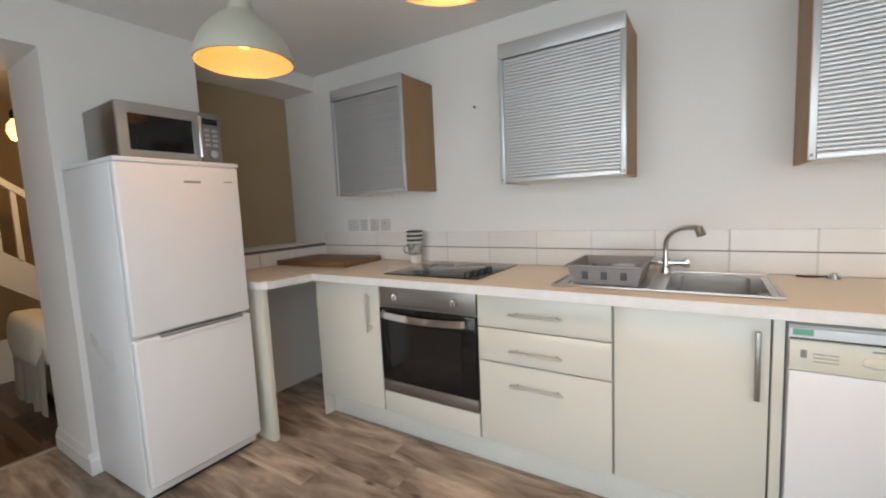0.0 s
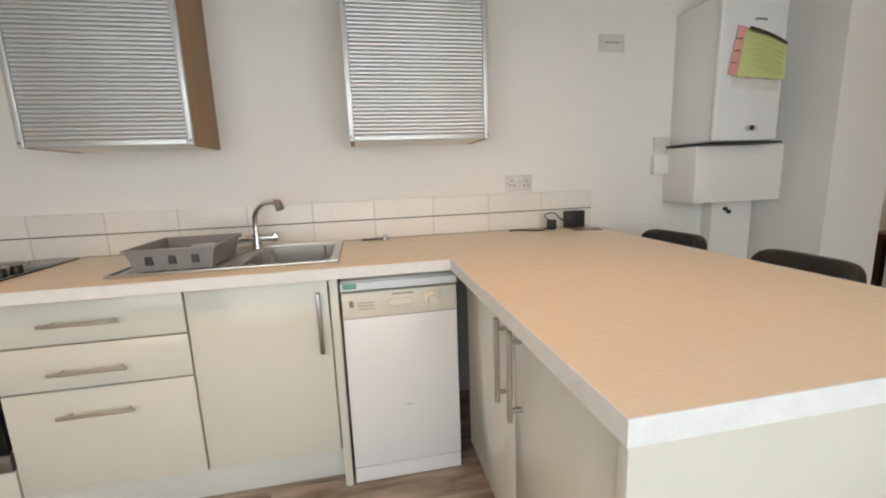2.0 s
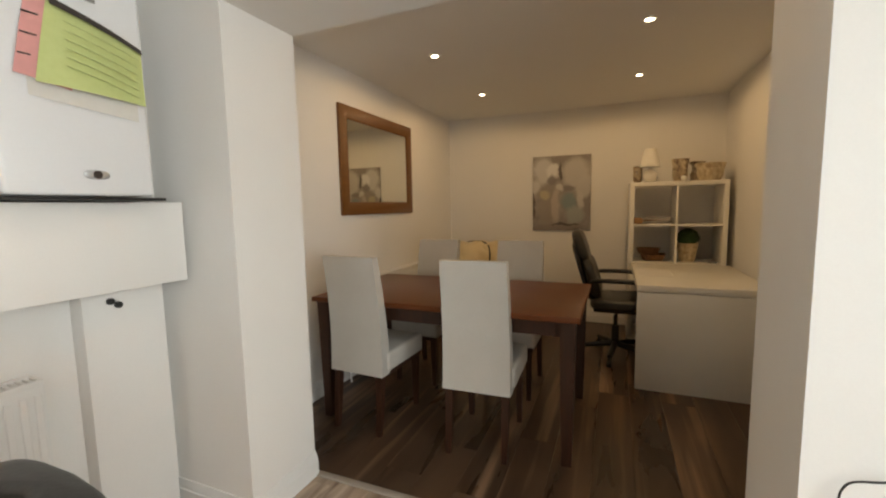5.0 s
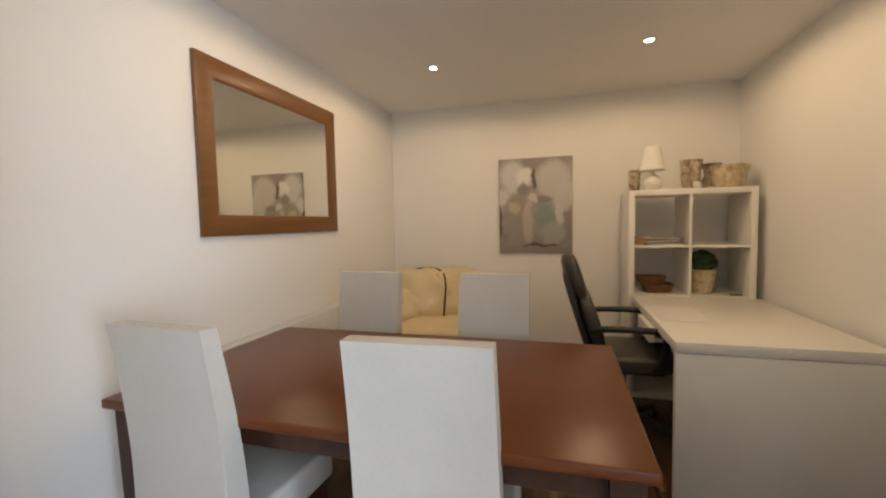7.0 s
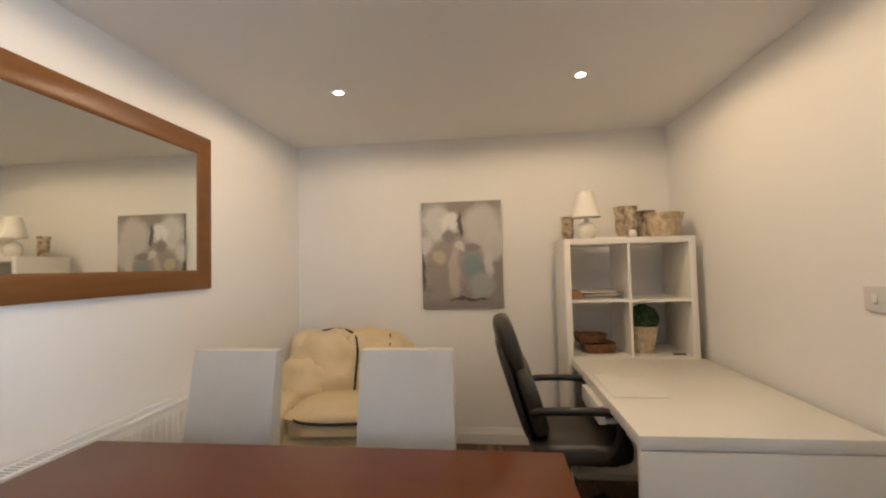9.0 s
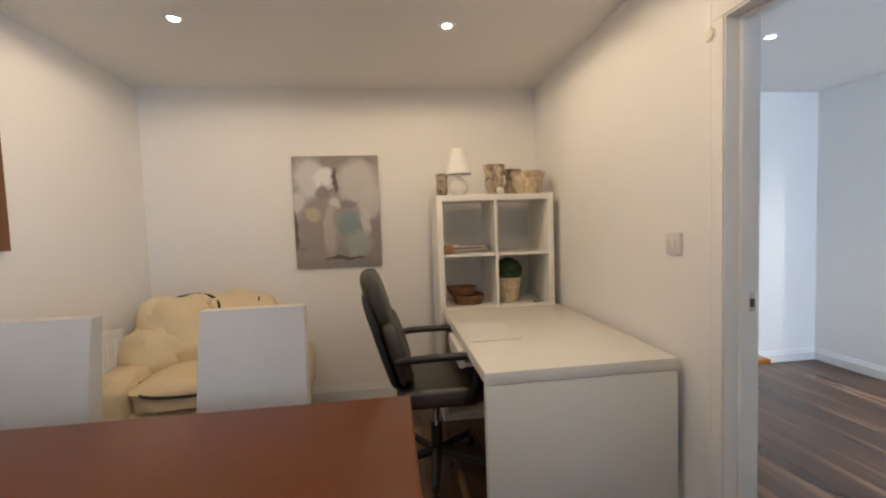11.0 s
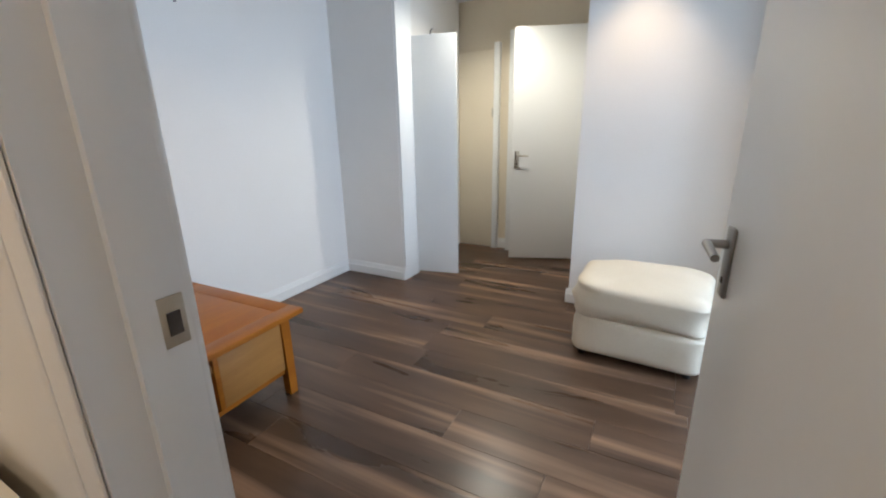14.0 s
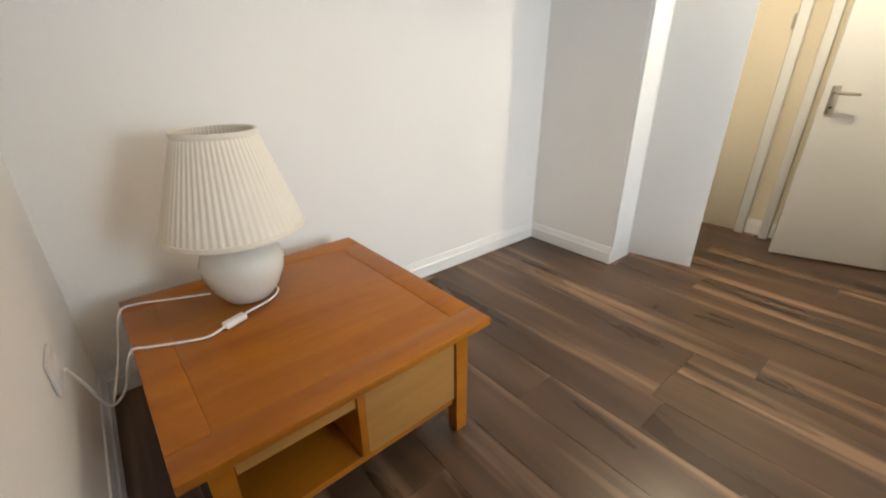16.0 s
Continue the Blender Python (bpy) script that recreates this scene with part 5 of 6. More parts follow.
mat_ = tagged(link("desk_paper", cube(4.98, 5.36, 0.135, 0.375, 0.7335, 0.7355, 0.0008), PAPER), "large pale sheet lying on the desk", "paper")

kx0, kx1, ky0, ky1 = 5.74, 6.13, -0.345, 0.430
kl = thing("shelf_unit", "white open cube shelving unit behind the desk", "shelf unit")
T = 0.038
bm = cube(kx0, kx1, ky0, ky0 + T, 0.0, 1.47, 0.001)
part("side", bm, WFURN, kl)
part("side", cube(kx0, kx1, ky1 - T, ky1, 0.0, 1.47, 0.001), WFURN, kl)
part("top", cube(kx0, kx1, ky0 + T, ky1 - T, 1.432, 1.47, 0.001), WFURN, kl)
part("bottom", cube(kx0, kx1, ky0 + T, ky1 - T, 0.0, T), WFURN, kl)
yc = (ky0 + ky1) / 2
part("divider", cube(kx0 + 0.002, kx1, yc - 0.008, yc + 0.008, T, 1.432), WFURN, kl)
for z in (0.386, 0.733, 1.080):
    for a, b_ in ((ky0 + T, yc - 0.008), (yc + 0.008, ky1 - T)):
        part("shelf", cube(kx0 + 0.002, kx1, a, b_, z - 0.008, z + 0.008), WFURN, kl)
part("cable_clip", cube(kx0 + 0.05, kx0 + 0.08, ky0 + T + 0.02, ky0 + T + 0.09, 0.741, 0.748, 0.002), BLACKP, kl)

lm = thing("table_lamp", "small white ceramic lamp with a cone shade", "table lamp", pose(5.84, 0.265, 1.471))
part("base", lathe([(0.0, 0.0), (0.035, 0.0), (0.045, 0.01), (0.062, 0.04), (0.060, 0.075), (0.040, 0.10), (0.016, 0.115), (0.014, 0.135), (0.0, 0.135)], 32), CERAM, lm)
part("shade", lathe([(0.088, 0.140), (0.048, 0.305), (0.046, 0.305), (0.086, 0.142)], 40), WSHADE, lm)
part("flex", tube(bmesh.new(), smooth_path([(-0.02, -0.045, 0.01), (-0.05, -0.10, 0.004), (-0.03, -0.16, 0.004), (-0.06, -0.2, 0.004)]), 0.003, 6), WPLAST, lm)


def vase(name, label, prof, at, mat, wave=0.0, waves=0):
    v = thing(name, label, "vase", pose(*at))
    inner = [(max(0.0, r - 0.006), z) for r, z in prof[::-1][:-1]] + [(0.0, 0.008)]
    part("body", lathe([(0.0, 0.0)] + prof + inner, 32, (0, 0, 0), wave, waves), mat, v)
    return v


vase("vase", "mottled brown and cream pottery jug", [(0.05, 0), (0.062, 0.06), (0.060, 0.14), (0.072, 0.20)], (5.86, 0.02, 1.471), FLORAL, 0.05, 3)
vase("vase", "narrow mottled pottery vase", [(0.035, 0), (0.04, 0.06), (0.038, 0.12), (0.045, 0.16)], (5.98, 0.36, 1.471), FLORAL)
vase("vase", "dark patterned pottery pot", [(0.05, 0), (0.058, 0.06), (0.04, 0.10), (0.045, 0.14), (0.075, 0.175)], (5.94, -0.125, 1.471), FLORAL, 0.06, 2)
vase("planter", "pale floral pottery bowl", [(0.075, 0), (0.095, 0.04), (0.098, 0.09), (0.115, 0.15)], (5.86, -0.215, 1.471), FLORALP, 0.06, 4)
tagged(link("ceramic_ornament", pillow(bmesh.new(), (5.80, -0.005, 1.496), (0.045, 0.05, 0.05), 0.8, 18), CERAM), "small round white ceramic ornament", "ornament")

pp = thing("potted_topiary", "clipped green topiary ball in a floral pot", "potted plant", pose(5.88, -0.065, 0.742))
part("pot", lathe([(0.0, 0.0), (0.062, 0.0), (0.090, 0.165), (0.093, 0.17), (0.086, 0.17), (0.08, 0.15), (0.0, 0.15)], 36), FLORALP, pp)
leaf = bmesh.new()
rng = random.Random(4)
for k in range(900):
    z = rng.uniform(-0.2, 1)
    a = rng.uniform(0, 2 * math.pi)
    h = math.sqrt(max(0, 1 - z * z))
    nrm = Vector((h * math.cos(a), h * math.sin(a), z))
    c = Vector((0, 0, 0.205)) + nrm * rng.uniform(0.078, 0.096)
    u = nrm.orthogonal().normalized()
    v = nrm.cross(u)
    t = rng.uniform(0, 6.28)
    d1 = (u * math.cos(t) + v * math.sin(t)) * 0.011 + nrm * 0.005
    d2 = (v * math.cos(t) - u * math.sin(t)) * 0.006
    f = [leaf.verts.new(c + d) for d in (-d1, d2, d1 + nrm * 0.004, -d2)]
    leaf.faces.new(f)
part("foliage", leaf, LEAF, pp, "dense small green leaves")
part("core", lathe([(0.0, 0.125), (0.06, 0.14), (0.082, 0.2), (0.06, 0.265), (0.0, 0.288)], 20), LEAF, pp)


def basket(at, rx, ry, h, rz):
    b = thing("wicker_basket", "shallow brown woven tray basket", "basket", pose(*at, 0, 0, rz), "baskets on the shelf")
    bm = lathe([(0.0, 0.0), (0.80, 0.0), (1.0, h), (1.03, h + 0.006), (0.97, h + 0.006), (0.80, 0.01), (0.0, 0.01)], 40)
    for v in bm.verts:
        a = math.atan2(v.co.y, v.co.x)
        k = 1 / max(abs(math.cos(a)) ** 1.0, abs(math.sin(a)) ** 1.0) ** 0.55
        v.co.x *= rx * k
        v.co.y *= ry * k
    part("weave", bm, WICKER, b)
    for zz in (0.25, 0.55, 0.85):
        pts = []
        for i in range(41):
            a = 2 * math.pi * i / 40
            k = 1 / max(abs(math.cos(a)), abs(math.sin(a))) ** 0.55
            r = 0.80 + 0.2 * zz + 0.012
            pts.append((rx * k * r * math.cos(a), ry * k * r * math.sin(a), h * zz))
        part("cane_band", tube(bmesh.new(), pts, 0.004, 6), WICKER, b)


basket((5.90, 0.215, 0.742), 0.10, 0.105, 0.055, 0)
basket((5.92, 0.255, 0.803), 0.085, 0.10, 0.045, 4)
bk = thing("magazine_pile", "loose pile of papers and magazines", "magazines", pose(5.90, 0.19, 1.089))
rng = random.Random(7)
for k in range(6):
    part("magazine", cube(-0.10, 0.10, -0.105, 0.105, 0.010 * k, 0.010 * k + 0.006, 0.0015), (PAPER, PGREY, PAPER, CARDB, PAPER, PGREY)[k], bk, "", pose(rng.uniform(-0.01, 0.01), rng.uniform(-0.03, 0.02), 0, rng.uniform(-3, 3), 0, rng.uniform(-14, 14)))
tagged(link("brown_wallet", cube(5.80, 5.96, 0.315, 0.388, 1.089, 1.145, 0.012), CARDB), "brown leather case on the shelf", "case")

# office chair, facing the desk (its back away from it)
oc = thing("office_chair", "black leather swivel office chair with arms", "office chair", pose(5.21, 0.53, 0, 0, 0, 0))
bm = bmesh.new()
pillow(bm, (0, 0.0, 0), (0.47, 0.09, 0.34), 0.5, 30)
pillow(bm, (0, 0.012, 0.26), (0.36, 0.10, 0.30), 0.6, 30)
for v in bm.verts:
    v.co.y += 0.35 * v.co.x ** 2 * -1
part("backrest", bm, GLEATH, oc, "dark leather padded backrest", pose(0, 0.195, 0.68, -17, 0, 0))
part("back_shell", pillow(bmesh.new(), (0, 0.05, 0.08), (0.40, 0.05, 0.50), 0.5, 26), BLACKP, oc, "", pose(0, 0.192, 0.67, -17, 0, 0))
part("seat", pillow(bmesh.new(), (0, -0.03, 0.475), (0.47, 0.46, 0.10), 0.4, 30, 0.15), GLEATH, oc)
part("seat_pan", cube(-0.17, 0.17, -0.19, 0.17, 0.405, 0.43, 0.01), BLACKP, oc)
for s_ in (-1, 1):
    part("armrest", tube(bmesh.new(), smooth_path([(s_ * 0.22, 0.19, 0.66), (s_ * 0.265, 0.14, 0.68), (s_ * 0.27, 0.0, 0.685), (s_ * 0.27, -0.13, 0.68), (s_ * 0.265, -0.17, 0.655), (s_ * 0.25, -0.17, 0.56), (s_ * 0.23, -0.13, 0.47), (s_ * 0.17, -0.09, 0.425)]), 0.018, 10), BLACKP, oc)
part("gas_column", rod(rod(bmesh.new(), (0, 0, 0.10), (0, 0, 0.27), 0.03), (0, 0, 0.27), (0, 0, 0.41), 0.016), BLACKP, oc)
part("lever", tube(bmesh.new(), [(-0.05, 0.0, 0.40), (-0.17, 0.02, 0.385), (-0.20, 0.02, 0.34)], 0.006), ALU, oc)
for k in range(5):
    a = radians(100 + 72 * k)
    e = Vector((math.cos(a) * 0.29, math.sin(a) * 0.29, 0))
    bm = rod(bmesh.new(), (0, 0, 0.115), (e.x, e.y, 0.082), 0.026, 0.018, 10)
    foot = part("star_arm", bm, BLACKP, oc)
    part("caster", rod(rod(bmesh.new(), (e.x - e.y * 0.06, e.y + e.x * 0.06, 0.027), (e.x + e.y * 0.06, e.y - e.x * 0.06, 0.027), 0.027, seg=16), (e.x, e.y, 0.03), (e.x, e.y, 0.08), 0.010), BLACKP, foot)

# cream armchair in the corner
ac = thing("leather_armchair", "plump cream leather armchair with dark piping", "armchair", pose(5.73, 1.79, 0, 0, 0, 5))
part("base", pillow(bmesh.new(), (0.03, 0, 0.20), (0.76, 1.0, 0.36), 0.25, 32, 0, 0.04), CLEATH, ac)
part("seat_cushion", pillow(bmesh.new(), (-0.07, 0.02, 0.43), (0.62, 0.66, 0.17), 0.42, 32, 0.25, 0.08), CLEATH, ac)
def saggy(lobes, seed, crease=0.020):
    """Overfilled leather cushions: soft lobes pulled in along wandering creases."""
    bm = bmesh.new()
    for c, size, e in lobes:
        pillow(bm, c, size, e, 44, 0, 0.16)
    for v in bm.verts:
        p = v.co
        q = Vector((p.x * 2.2, p.y * 4.5 + p.z * 2.0, p.z * 3.2 + seed))
        n = abs(noise.noise(q))
        v.co = p + Vector((1, 0, -0.25)) * (crease * max(0.0, 1 - n * 7)) + Vector((-0.03, 0, 0.02)) * noise.noise(q * 0.6)
    return bm


BACK = pose(0.19, 0.06, 0.63, 4, 20, 4)
for k, lobe in enumerate((((0.0, 0.16, -0.02), (0.36, 0.56, 0.52), 0.72), ((0.04, -0.12, 0.01), (0.34, 0.62, 0.52), 0.68), ((-0.07, 0.30, -0.13), (0.34, 0.36, 0.36), 0.8))):
    back = part("back_cushion", saggy([lobe], 3 + k, 0.026), CLEATH, ac, "", BACK)
part("piping", tube(bmesh.new(), smooth_path([(-0.02, 0.43, 0.10), (-0.01, 0.32, 0.21), (-0.03, 0.14, 0.258), (-0.10, 0.0, 0.215), (-0.165, -0.05, 0.10), (-0.185, -0.06, -0.06), (-0.17, -0.06, -0.16)]), 0.008, 6), BLACKP, back)
part("piping", tube(bmesh.new(), smooth_path([(0.02, -0.22, 0.262), (-0.06, -0.25, 0.225), (-0.115, -0.26, 0.14)]), 0.007, 6), BLACKP, back)
for s_ in (-1, 1):
    part("arm", pillow(bmesh.new(), (-0.04, s_ * 0.43, 0.40), (0.70, 0.24, 0.32), 0.55, 30, 0, 0.14), CLEATH, ac)
part("piping", tube(bmesh.new(), smooth_path([(-0.34, -0.30, 0.44), (-0.385, -0.1, 0.455), (-0.388, 0.1, 0.455), (-0.36, 0.26, 0.47), (-0.2, 0.33, 0.50)]), 0.008, 6), BLACKP, ac)
for sx in (-1, 1):
    for sy in (-1, 1):
        part("foot", rod(bmesh.new(), (0.03 + sx * 0.28, sy * 0.38, 0.001), (0.03 + sx * 0.28, sy * 0.38, 0.05), 0.025), BLACKP, ac)

# ---------------------------------------------------------------- doors
def lever(parent, m, mat=BRASSY, both=False):
    """A lever handle on a long plate with a keyhole; the face is -y, the lever points to +x."""
    bp = part("back_plate", cube(-0.019, 0.019, -0.008, 0.0, -0.080, 0.065, 0.003), mat, parent, "metal lever handle plate", m)
    bm = rod(bmesh.new(), (0, -0.006, 0.03), (0, -0.045, 0.03), 0.009)
    rod(bm, (0, -0.045, 0.03), (0.095, -0.05, 0.026), 0.009, 0.0075)
    part("lever", bm, mat, bp)
    part("keyhole", rod(bmesh.new(), (0, -0.0075, -0.045), (0, -0.0095, -0.045), 0.007), INK, bp)


d1 = tagged(new("door_1"), "white painted flush door standing open", "door", kind="structure")
bm = bmesh.new()
for a, b_ in ((DX0 - 0.03, DX0), (DX1, DX1 + 0.03)):
    box(bm, a, b_, -0.522, -0.398, 0, DH)
box(bm, DX0 - 0.03, DX1 + 0.03, -0.522, -0.398, DH, DH + 0.03)
part("frame", bm, GLOSS, d1)
bm = bmesh.new()
box(bm, DX0, DX0 + 0.012, -0.48, -0.45, 0, DH - 0.012)
box(bm, DX1 - 0.012, DX1, -0.48, -0.45, 0, DH - 0.012)
box(bm, DX0, DX1, -0.48, -0.45, DH - 0.012, DH)
part("door_stop", bm, GLOSS, d1)
for ys, yo, mat in ((-0.398, 0.006, WALL), (-0.522, -0.014, GLOSS)):
    bm = bmesh.new()
    lo, hi = sorted((ys, ys + yo))
    lo2, hi2 = sorted((ys, ys + yo * 1.5))
    for a, b_, c, e in ((DX0 - 0.075, DX0 - 0.006, DX0 - 0.075, DX0 - 0.052), (DX1 + 0.006, DX1 + 0.075, DX1 + 0.052, DX1 + 0.075)):
        box(bm, a, b_, lo, hi, 0, DH + 0.006, 0.004)
        box(bm, c, e, lo2, hi2, 0, DH + 0.07, 0.005)
    box(bm, DX0 - 0.075, DX1 + 0.075, lo, hi, DH + 0.006, DH + 0.07, 0.004)
    part("architrave", bm, mat, d1, "moulded white architrave")
bm = cube(DX1 - 0.003, DX1 + 0.001, -0.515, -0.483, 0.945, 1.01, 0.001)
part("strike_plate", bm, BRASSY, d1, "metal strike plate")
part("strike_hole", cube(DX1 - 0.0042, DX1 - 0.0028, -0.508, -0.492, 0.96, 0.99), INK, d1)
HINGE = pose(DX0 + 0.004, -0.530, 0, 0, 0, -82.5)
leafd = part("door_leaf", cube(0.004, 0.755, -0.018, 0.018, 0.008, DH - 0.008, 0.002), GLOSS, d1, "", HINGE)
lever(leafd, pose(0.69, 0.018, 0.935, 0, 0, 180), DARKSTEEL)

for z in (0.25, 1.70):
    part("hinge", rod(bmesh.new(), (0.0, 0.020, z), (0.0, 0.020, z + 0.09), 0.007), BRASSY, leafd)

d2 = tagged(new("door_2"), "narrow white cupboard door standing ajar", "door", kind="structure")
m2 = pose(5.665, -3.112, 0, 0, 0, 180 + 12)
lf2 = part("door_leaf", cube(0.004, 0.37, -0.009, 0.009, 0.022, 1.845, 0.002), GLOSS, d2, "", m2)
part("knob", rod(rod(bmesh.new(), (0.335, 0.009, 1.02), (0.335, 0.026, 1.02), 0.008), (0.335, 0.026, 1.02), (0.335, 0.036, 1.02), 0.014), WPLAST, lf2)
part("frame", cube(5.64, 5.662, -3.125, -2.915, 0.0, 2.279, 0.003), GLOSS, d2)
part("hook", tube(bmesh.new(), [(5.50, -3.15, 1.846), (5.49, -3.148, 1.875), (5.475, -3.15, 1.88)], 0.004, 6), BLACKP, d2)

d3 = tagged(new("door_3"), "white painted panel door standing open in the passage", "door", kind="structure")
m3 = pose(4.392, -4.075, 0, 0, 0, 20)
lf3 = part("door_leaf", cube(0.004, 0.735, -0.018, 0.018, 0.012, 1.965, 0.002), GLOSS, d3, "", m3)
lever(lf3, pose(0.688, 0.018, 0.92, 0, 0, 180), BRASSY)
for z in (0.22, 0.98, 1.70):
    part("hinge", cube(-0.008, 0.012, 0.016, 0.021, z, z + 0.09), BRASSY, lf3)
part("frame", cube(5.155, 5.205, -4.119, -4.06, 0, 2.0, 0.003), GLOSS, d3)

d4 = tagged(new("door_4"), "plain cream door at the end of the passage", "door", kind="structure")
part("door_leaf", cube(5.36, 5.715, -4.119, -4.085, 0.012, 1.86, 0.002), DOORP, d4)
part("frame", cube(5.30, 5.355, -4.119, -4.07, 0, 1.92, 0.003), GLOSS, d4)
part("latch", cube(5.352, 5.372, -4.086, -4.07, 1.28, 1.36, 0.003), BRASSY, d4)

# ---------------------------------------------------------------- living room
ct = thing("coffee_table", "honey oak coffee table with an open shelf and drawer", "coffee table", pose(5.672, -1.066, 0, 0, 0, 1.2))
HX, HY = 0.415, 0.405
bw = 0.085
for a, b_, c, e in ((-HX, -HX + bw, -HY, HY), (HX - bw, HX, -HY, HY), (-HX + bw, HX - bw, -HY, -HY + bw), (-HX + bw, HX - bw, HY - bw, HY)):
    part("top_border", cube(a, b_, c, e, 0.395, 0.42, 0.003), HONEY, ct)
part("top_panel", cube(-HX + bw, HX - bw, -HY + bw, HY - bw, 0.395, 0.4185, 0.001), HONEY, ct)
for sx in (-1, 1):
    for sy in (-1, 1):
        bm = bmesh.new()
        a, b_ = sx * (HX - 0.066), sy * (HY - 0.075)
        lo = [bm.verts.new((a + ex * 0.020 + sx * 0.004, b_ + ey * 0.020 + sy * 0.004, 0.001)) for ex, ey in ((-1, -1), (1, -1), (1, 1), (-1, 1))]
        hi = [bm.verts.new((a + ex * 0.024, b_ + ey * 0.024, 0.394)) for ex, ey in ((-1, -1), (1, -1), (1, 1), (-1, 1))]
        for i in range(4):
            bm.faces.new((lo[i], lo[(i + 1) % 4], hi[(i + 1) % 4], hi[i]))
        bm.faces.new(lo[::-1])
        bm.faces.new(hi)
        part("leg", bm, HONEY, ct)
part("top_rail", cube(-HX + 0.048, HX - 0.048, -HY + 0.048, HY - 0.048, 0.372, 0.394), HONEY, ct)
part("shelf", cube(-HX + 0.05, HX - 0.05, -HY + 0.105, HY - 0.055, 0.120, 0.142, 0.002), HONEY, ct)
part("drawer_box", cube(-HX + 0.046, HX - 0.046, -HY + 0.102, 0.0, 0.143, 0.371, 0.001), HONEYP, ct, "paler oak drawer front")
part("upright", cube(-HX + 0.044, HX - 0.044, 0.001, 0.022, 0.143, 0.371, 0.002), HONEY, ct)
part("end_panel", cube(-HX + 0.06, HX - 0.06, HY - 0.100, HY - 0.085, 0.143, 0.371), HONEY, ct)
part("drawer_front", cube(-HX + 0.052, -HX + 0.068, 0.024, HY - 0.102, 0.315, 0.345), HONEYP, ct)

tl = thing("table_lamp", "white ceramic table lamp with a pleated cream shade", "table lamp", pose(5.865, -0.985, 0.421))
part("base", lathe([(0.0, 0.0), (0.068, 0.0), (0.075, 0.006), (0.098, 0.04), (0.118, 0.09), (0.122, 0.125), (0.108, 0.165), (0.075, 0.195), (0.04, 0.21), (0.02, 0.215), (0.018, 0.27), (0.0, 0.27)], 44), CERAM, tl)
seg = 360
bm = lathe([(0.196, 0.232), (0.196, 0.238), (0.108, 0.505), (0.106, 0.512), (0.101, 0.512), (0.191, 0.234)], seg, wave=0.007, waves=60)
part("shade", bm, SHADE, tl, "pleated cream fabric shade")
part("shade_band", lathe([(0.1985, 0.227), (0.2, 0.231), (0.1985, 0.242), (0.194, 0.242), (0.193, 0.227)], 64), SHADE, tl)
part("shade_band", lathe([(0.111, 0.50), (0.1125, 0.505), (0.111, 0.515), (0.104, 0.515), (0.104, 0.50)], 64), SHADE, tl)
part("shade_ring", tube(bmesh.new(), [(-0.10, 0, 0.49), (0.10, 0, 0.49)], 0.003, 6), BRASSY, tl)
part("cord", tube(bmesh.new(), smooth_path([(0.0, -0.072, 0.012), (-0.037, -0.078, 0.006), (-0.085, -0.04, 0.005), (-0.13, 0.05, 0.010)]), 0.0035, 6), WPLAST, tl)
part("inline_switch", cube(-0.033, 0.033, -0.013, 0.013, 0, 0.018, 0.004), WPLAST, tl, "white inline switch", pose(-0.151, 0.085, 0.001, 0, 0, 112))
part("cord", tube(bmesh.new(), smooth_path([(-0.165, 0.115, 0.010), (-0.178, 0.16, 0.005), (-0.16, 0.22, 0.005), (-0.128, 0.29, 0.005), (-0.115, 0.322, 0.006), (-0.115, 0.34, -0.02), (-0.09, 0.37, -0.12), (-0.10, 0.41, -0.14), (-0.15, 0.43, -0.02), (-0.20, 0.44, 0.06)]), 0.0035, 6), WPLAST, tl)
part("cord", tube(bmesh.new(), smooth_path([(0.07, 0.10, 0.006), (0.12, 0.22, 0.006), (0.147, 0.29, 0.006), (0.13, 0.335, 0.0), (0.05, 0.37, -0.10), (-0.09, 0.40, -0.14)]), 0.003, 6), WPLAST, tl)
plate("wall_socket", "white wall socket low behind the coffee table", "socket", pose(5.675, -0.52, 0.485), 0.10, 0.086, [("plug", 0.02, 0.0, 0.04, 0.04, WPLAST)])
tagged(link("picture_nail", rod(bmesh.new(), (6.24, -1.75, 1.85), (6.226, -1.75, 1.85), 0.005), GREYP), "small nail in the empty wall", "nail")

po = thing("leather_pouffe", "ivory leather pouffe with a stuffed top cushion", "pouffe", pose(3.905, -2.56, 0, 0, 0, -3))
part("base", pillow(bmesh.new(), (0, 0, 0.135), (0.63, 0.50, 0.23), 0.28, 40, 0.0, 0.06), IVORY, po)
part("cushion", pillow(bmesh.new(), (0, 0, 0.325), (0.65, 0.53, 0.21), 0.38, 44, 0.18, 0.09), IVORY, po)
for sx in (-1, 1):
    for sy in (-1, 1):
        part("foot", rod(bmesh.new(), (sx * 0.25, sy * 0.19, 0.001), (sx * 0.25, sy * 0.19, 0.035), 0.02), BLACKP, po)
tagged(link("smoke_alarm", lathe([(0.0, -0.04), (0.05, -0.04), (0.07, -0.025), (0.072, -0.001), (0, -0.001)], 28, (4.75, -3.75, 2.29)), WPLAST), "round white smoke alarm in the passage", "smoke alarm")

# ---------------------------------------------------------------- hall beyond the kitchen
hl = thing("hall_pendant", "small glowing glass pendant lamp in the hall", "pendant lamp", pose(-4.0, 0.93, 0))
part("bulb", lathe([(0.0, 1.85), (0.04, 1.865), (0.058, 1.91), (0.05, 1.96), (0.025, 2.0), (0.02, 2.02), (0, 2.02)], 24), WBULB, hl)
part("cap", lathe([(0.03, 2.0), (0.032, 2.05), (0.012, 2.07)], 20), BLACKP, hl)
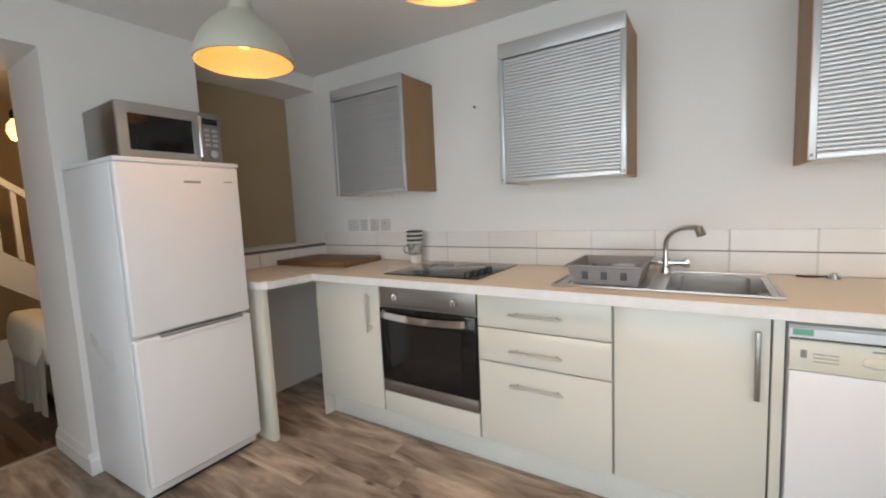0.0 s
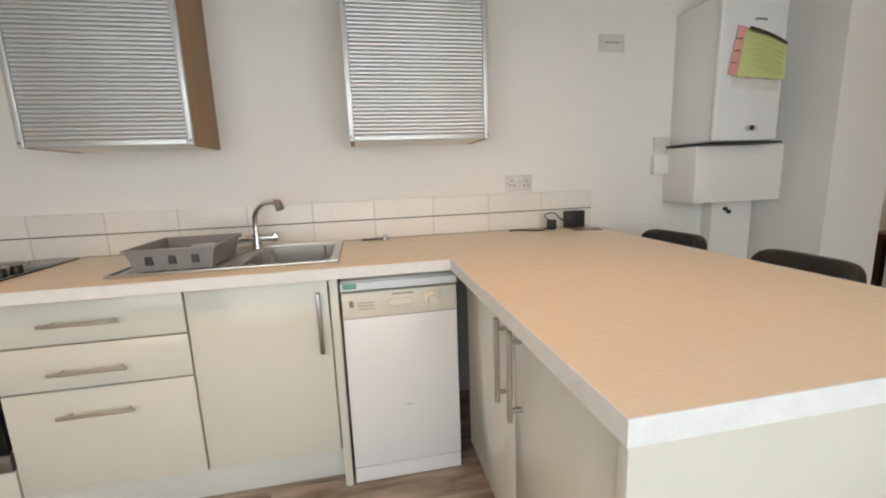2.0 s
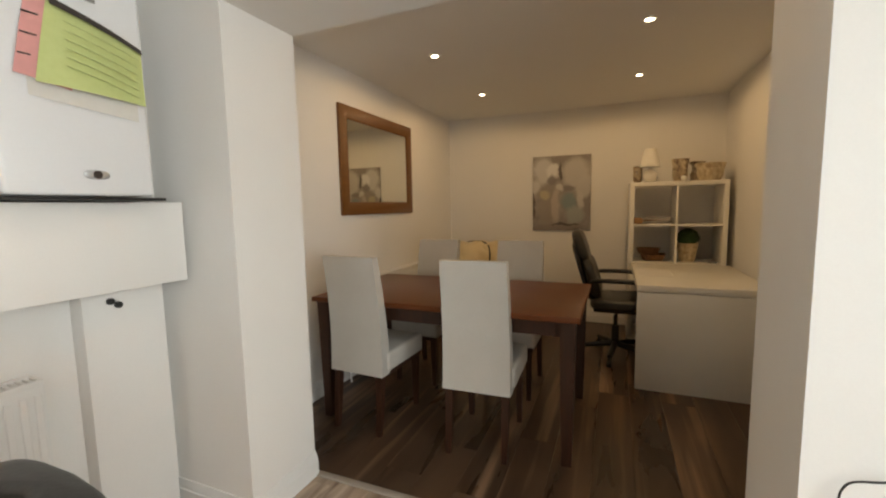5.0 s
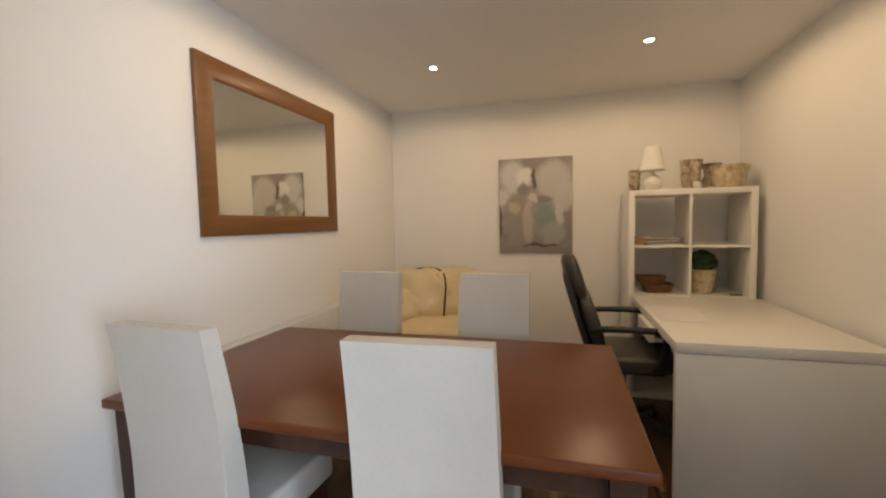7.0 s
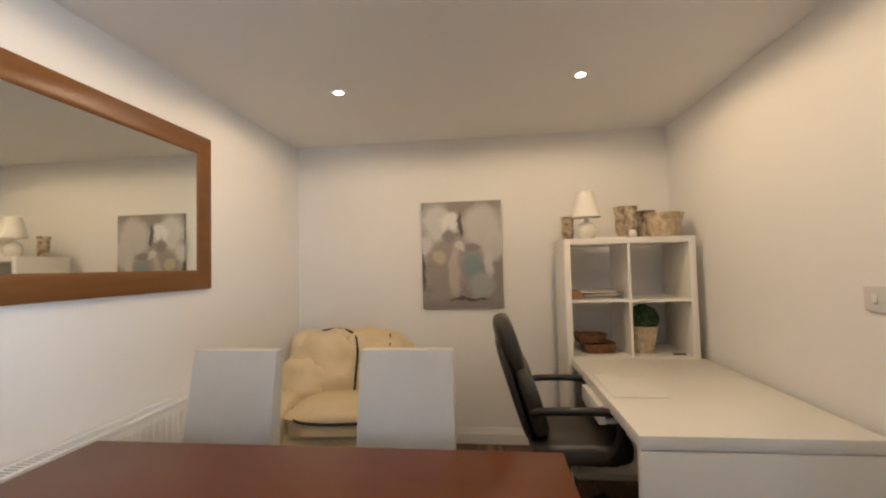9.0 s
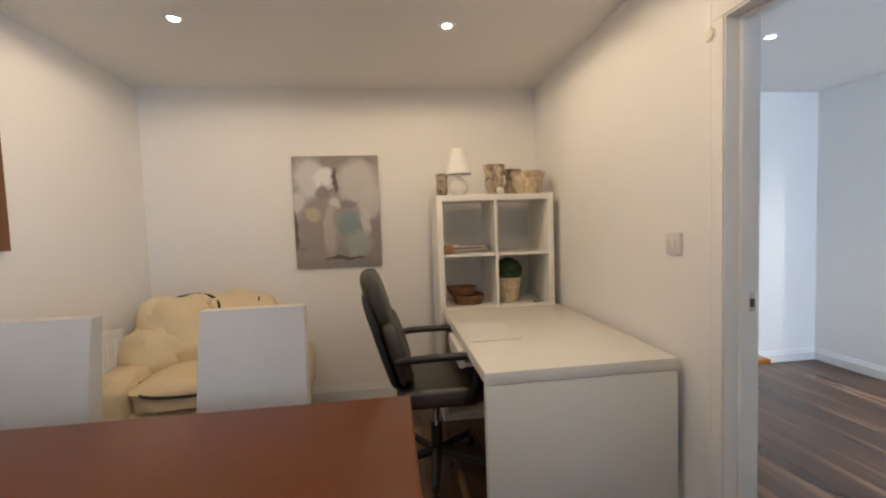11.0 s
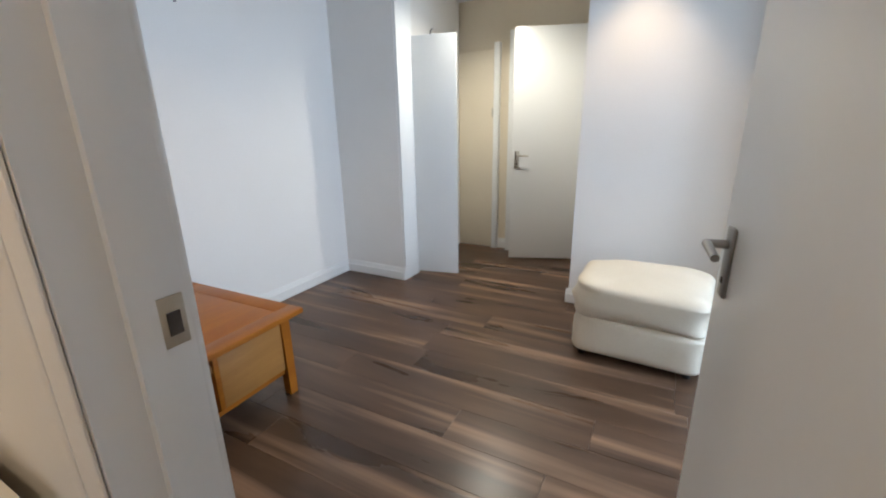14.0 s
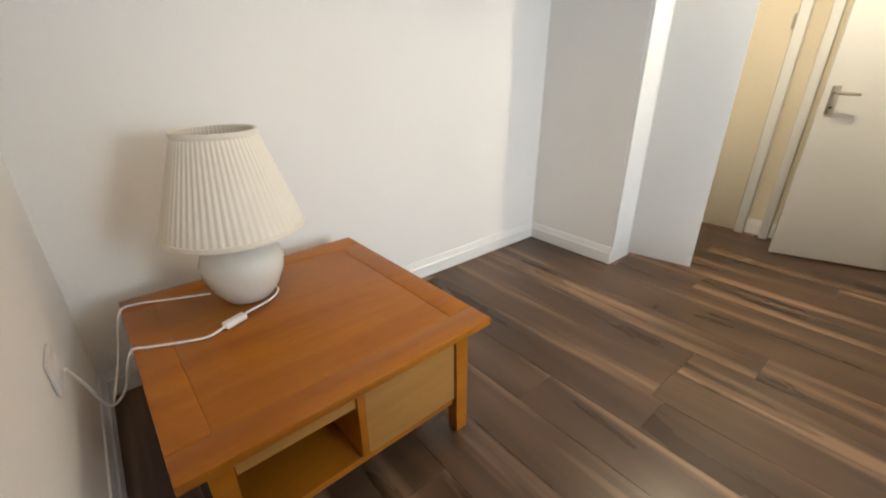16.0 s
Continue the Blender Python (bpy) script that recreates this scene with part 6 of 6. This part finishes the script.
part("flex", rod(bmesh.new(), (0, 0, 2.05), (0, 0, 2.5), 0.004), BLACKP, hl)

bl = thing("stair_balustrade", "cream painted stair balustrade with square spindles", "balustrade")
sl = -0.80


def rail_z(y, z):
    return z + sl * (y - 1.0)


def sloped(y0, y1, za, zb, x0, x1):
    bm = bmesh.new()
    vs = [bm.verts.new((x, y, rail_z(y, z))) for y in (y0, y1) for x, z in ((x0, za), (x1, za), (x1, zb), (x0, zb))]
    for i in range(4):
        bm.faces.new((vs[i], vs[(i + 1) % 4], vs[4 + (i + 1) % 4], vs[4 + i]))
    bm.faces.new(vs[:4][::-1])
    bm.faces.new(vs[4:])
    return bm


part("handrail", sloped(0.2, 2.0, 1.57, 1.635, -4.84, -4.77), GLOSS, bl)
part("string_board", sloped(0.2, 2.0, 0.70, 1.0, -4.83, -4.79), GLOSS, bl)
for k in range(14):
    y = 0.30 + k * 0.12
    part("spindle", cube(-4.825, -4.790, y - 0.017, y + 0.017, rail_z(y, 0.99), rail_z(y, 1.575)), GLOSS, bl)
part("stair_side", cube(-4.82, -4.80, 0.2, 2.6, 0.0, 0.35), GLOSS, bl)

ha = thing("covered_armchair", "cream armchair with a loose fabric cover in the hall", "armchair", pose(-3.86, 1.22, 0))
part("seat", pillow(bmesh.new(), (0, 0, 0.26), (0.72, 0.70, 0.50), 0.25, 28, 0, 0.05), CREAMP, ha)
part("arm", pillow(bmesh.new(), (0, -0.36, 0.50), (0.76, 0.24, 0.36), 0.6, 26, 0, 0.06), CREAMP, ha)
bm = bmesh.new()
for k in range(24):
    x = -0.36 + 0.72 * k / 23
    y = -0.45 + 0.015 * math.sin(k * 1.1)
    bm.verts.new((x, y, 0.05 + 0.012 * math.sin(k * 0.7)))
    bm.verts.new((x, y + 0.02, 0.50))
bm.verts.ensure_lookup_table()
for k in range(23):
    bm.faces.new((bm.verts[2 * k], bm.verts[2 * k + 2], bm.verts[2 * k + 3], bm.verts[2 * k + 1]))
r = bmesh.ops.solidify(bm, geom=bm.faces[:], thickness=0.012)
part("skirt", bm, CREAMP, ha, "hanging cover edge")
part("foot", rod(bmesh.new(), (-0.3, -0.3, 0.001), (-0.3, -0.3, 0.06), 0.02), BLACKP, ha)
part("foot", rod(bmesh.new(), (0.3, -0.3, 0.001), (0.3, -0.3, 0.06), 0.02), BLACKP, ha)

# ---------------------------------------------------------------- floors, board by board
def board_floor(name, x0, x1, y0, y1, mat, width, length, label, seed):
    """Staggered boards along x with fine bevelled joints, on a dark bed."""
    f = structure(name, cube(x0, x1, y0, y1, -0.06, -0.012), SUBFLOOR, label, "floor")
    rng = random.Random(seed)
    shared = {}
    y = y0
    while y < y1 - 0.001:
        w = min(width, y1 - y)
        x = x0 - rng.uniform(0.05, 0.95) * length
        while x < x1:
            a, b = max(x, x0), min(x + length, x1)
            x += length
            if b - a < 0.01:
                continue
            key = (round(b - a, 3), round(w, 3))
            if key not in shared:
                g = 0.0003
                shared[key] = mesh_of("board", cube(g, b - a - g, g, w - g, -0.012, 0.0, 0.0008, 1), mat)
            piece("board", shared[key], f, pose(a, y, 0))
        y += w
    return f


board_floor("floor_kitchen", -3.08, 3.03, -1.1, N, KPLANK, 0.19, 1.26, "weathered grey-brown oak laminate boards", 3)
board_floor("floor_dining", 3.032, 6.215, -0.51, ND, DPLANK, 0.19, 1.26, "dark walnut laminate boards", 5)
board_floor("floor_living_west", 1.4, 3.028, -2.84, -1.1, DPLANK, 0.19, 1.26, "dark walnut laminate boards", 12)
board_floor("floor_living", 3.032, 6.24, -4.12, -0.512, DPLANK, 0.19, 1.26, "dark walnut laminate boards", 8)
board_floor("floor_hall", -5.8, -3.082, -1.8, 3.8, DPLANK, 0.19, 1.26, "dark laminate hall boards", 9)
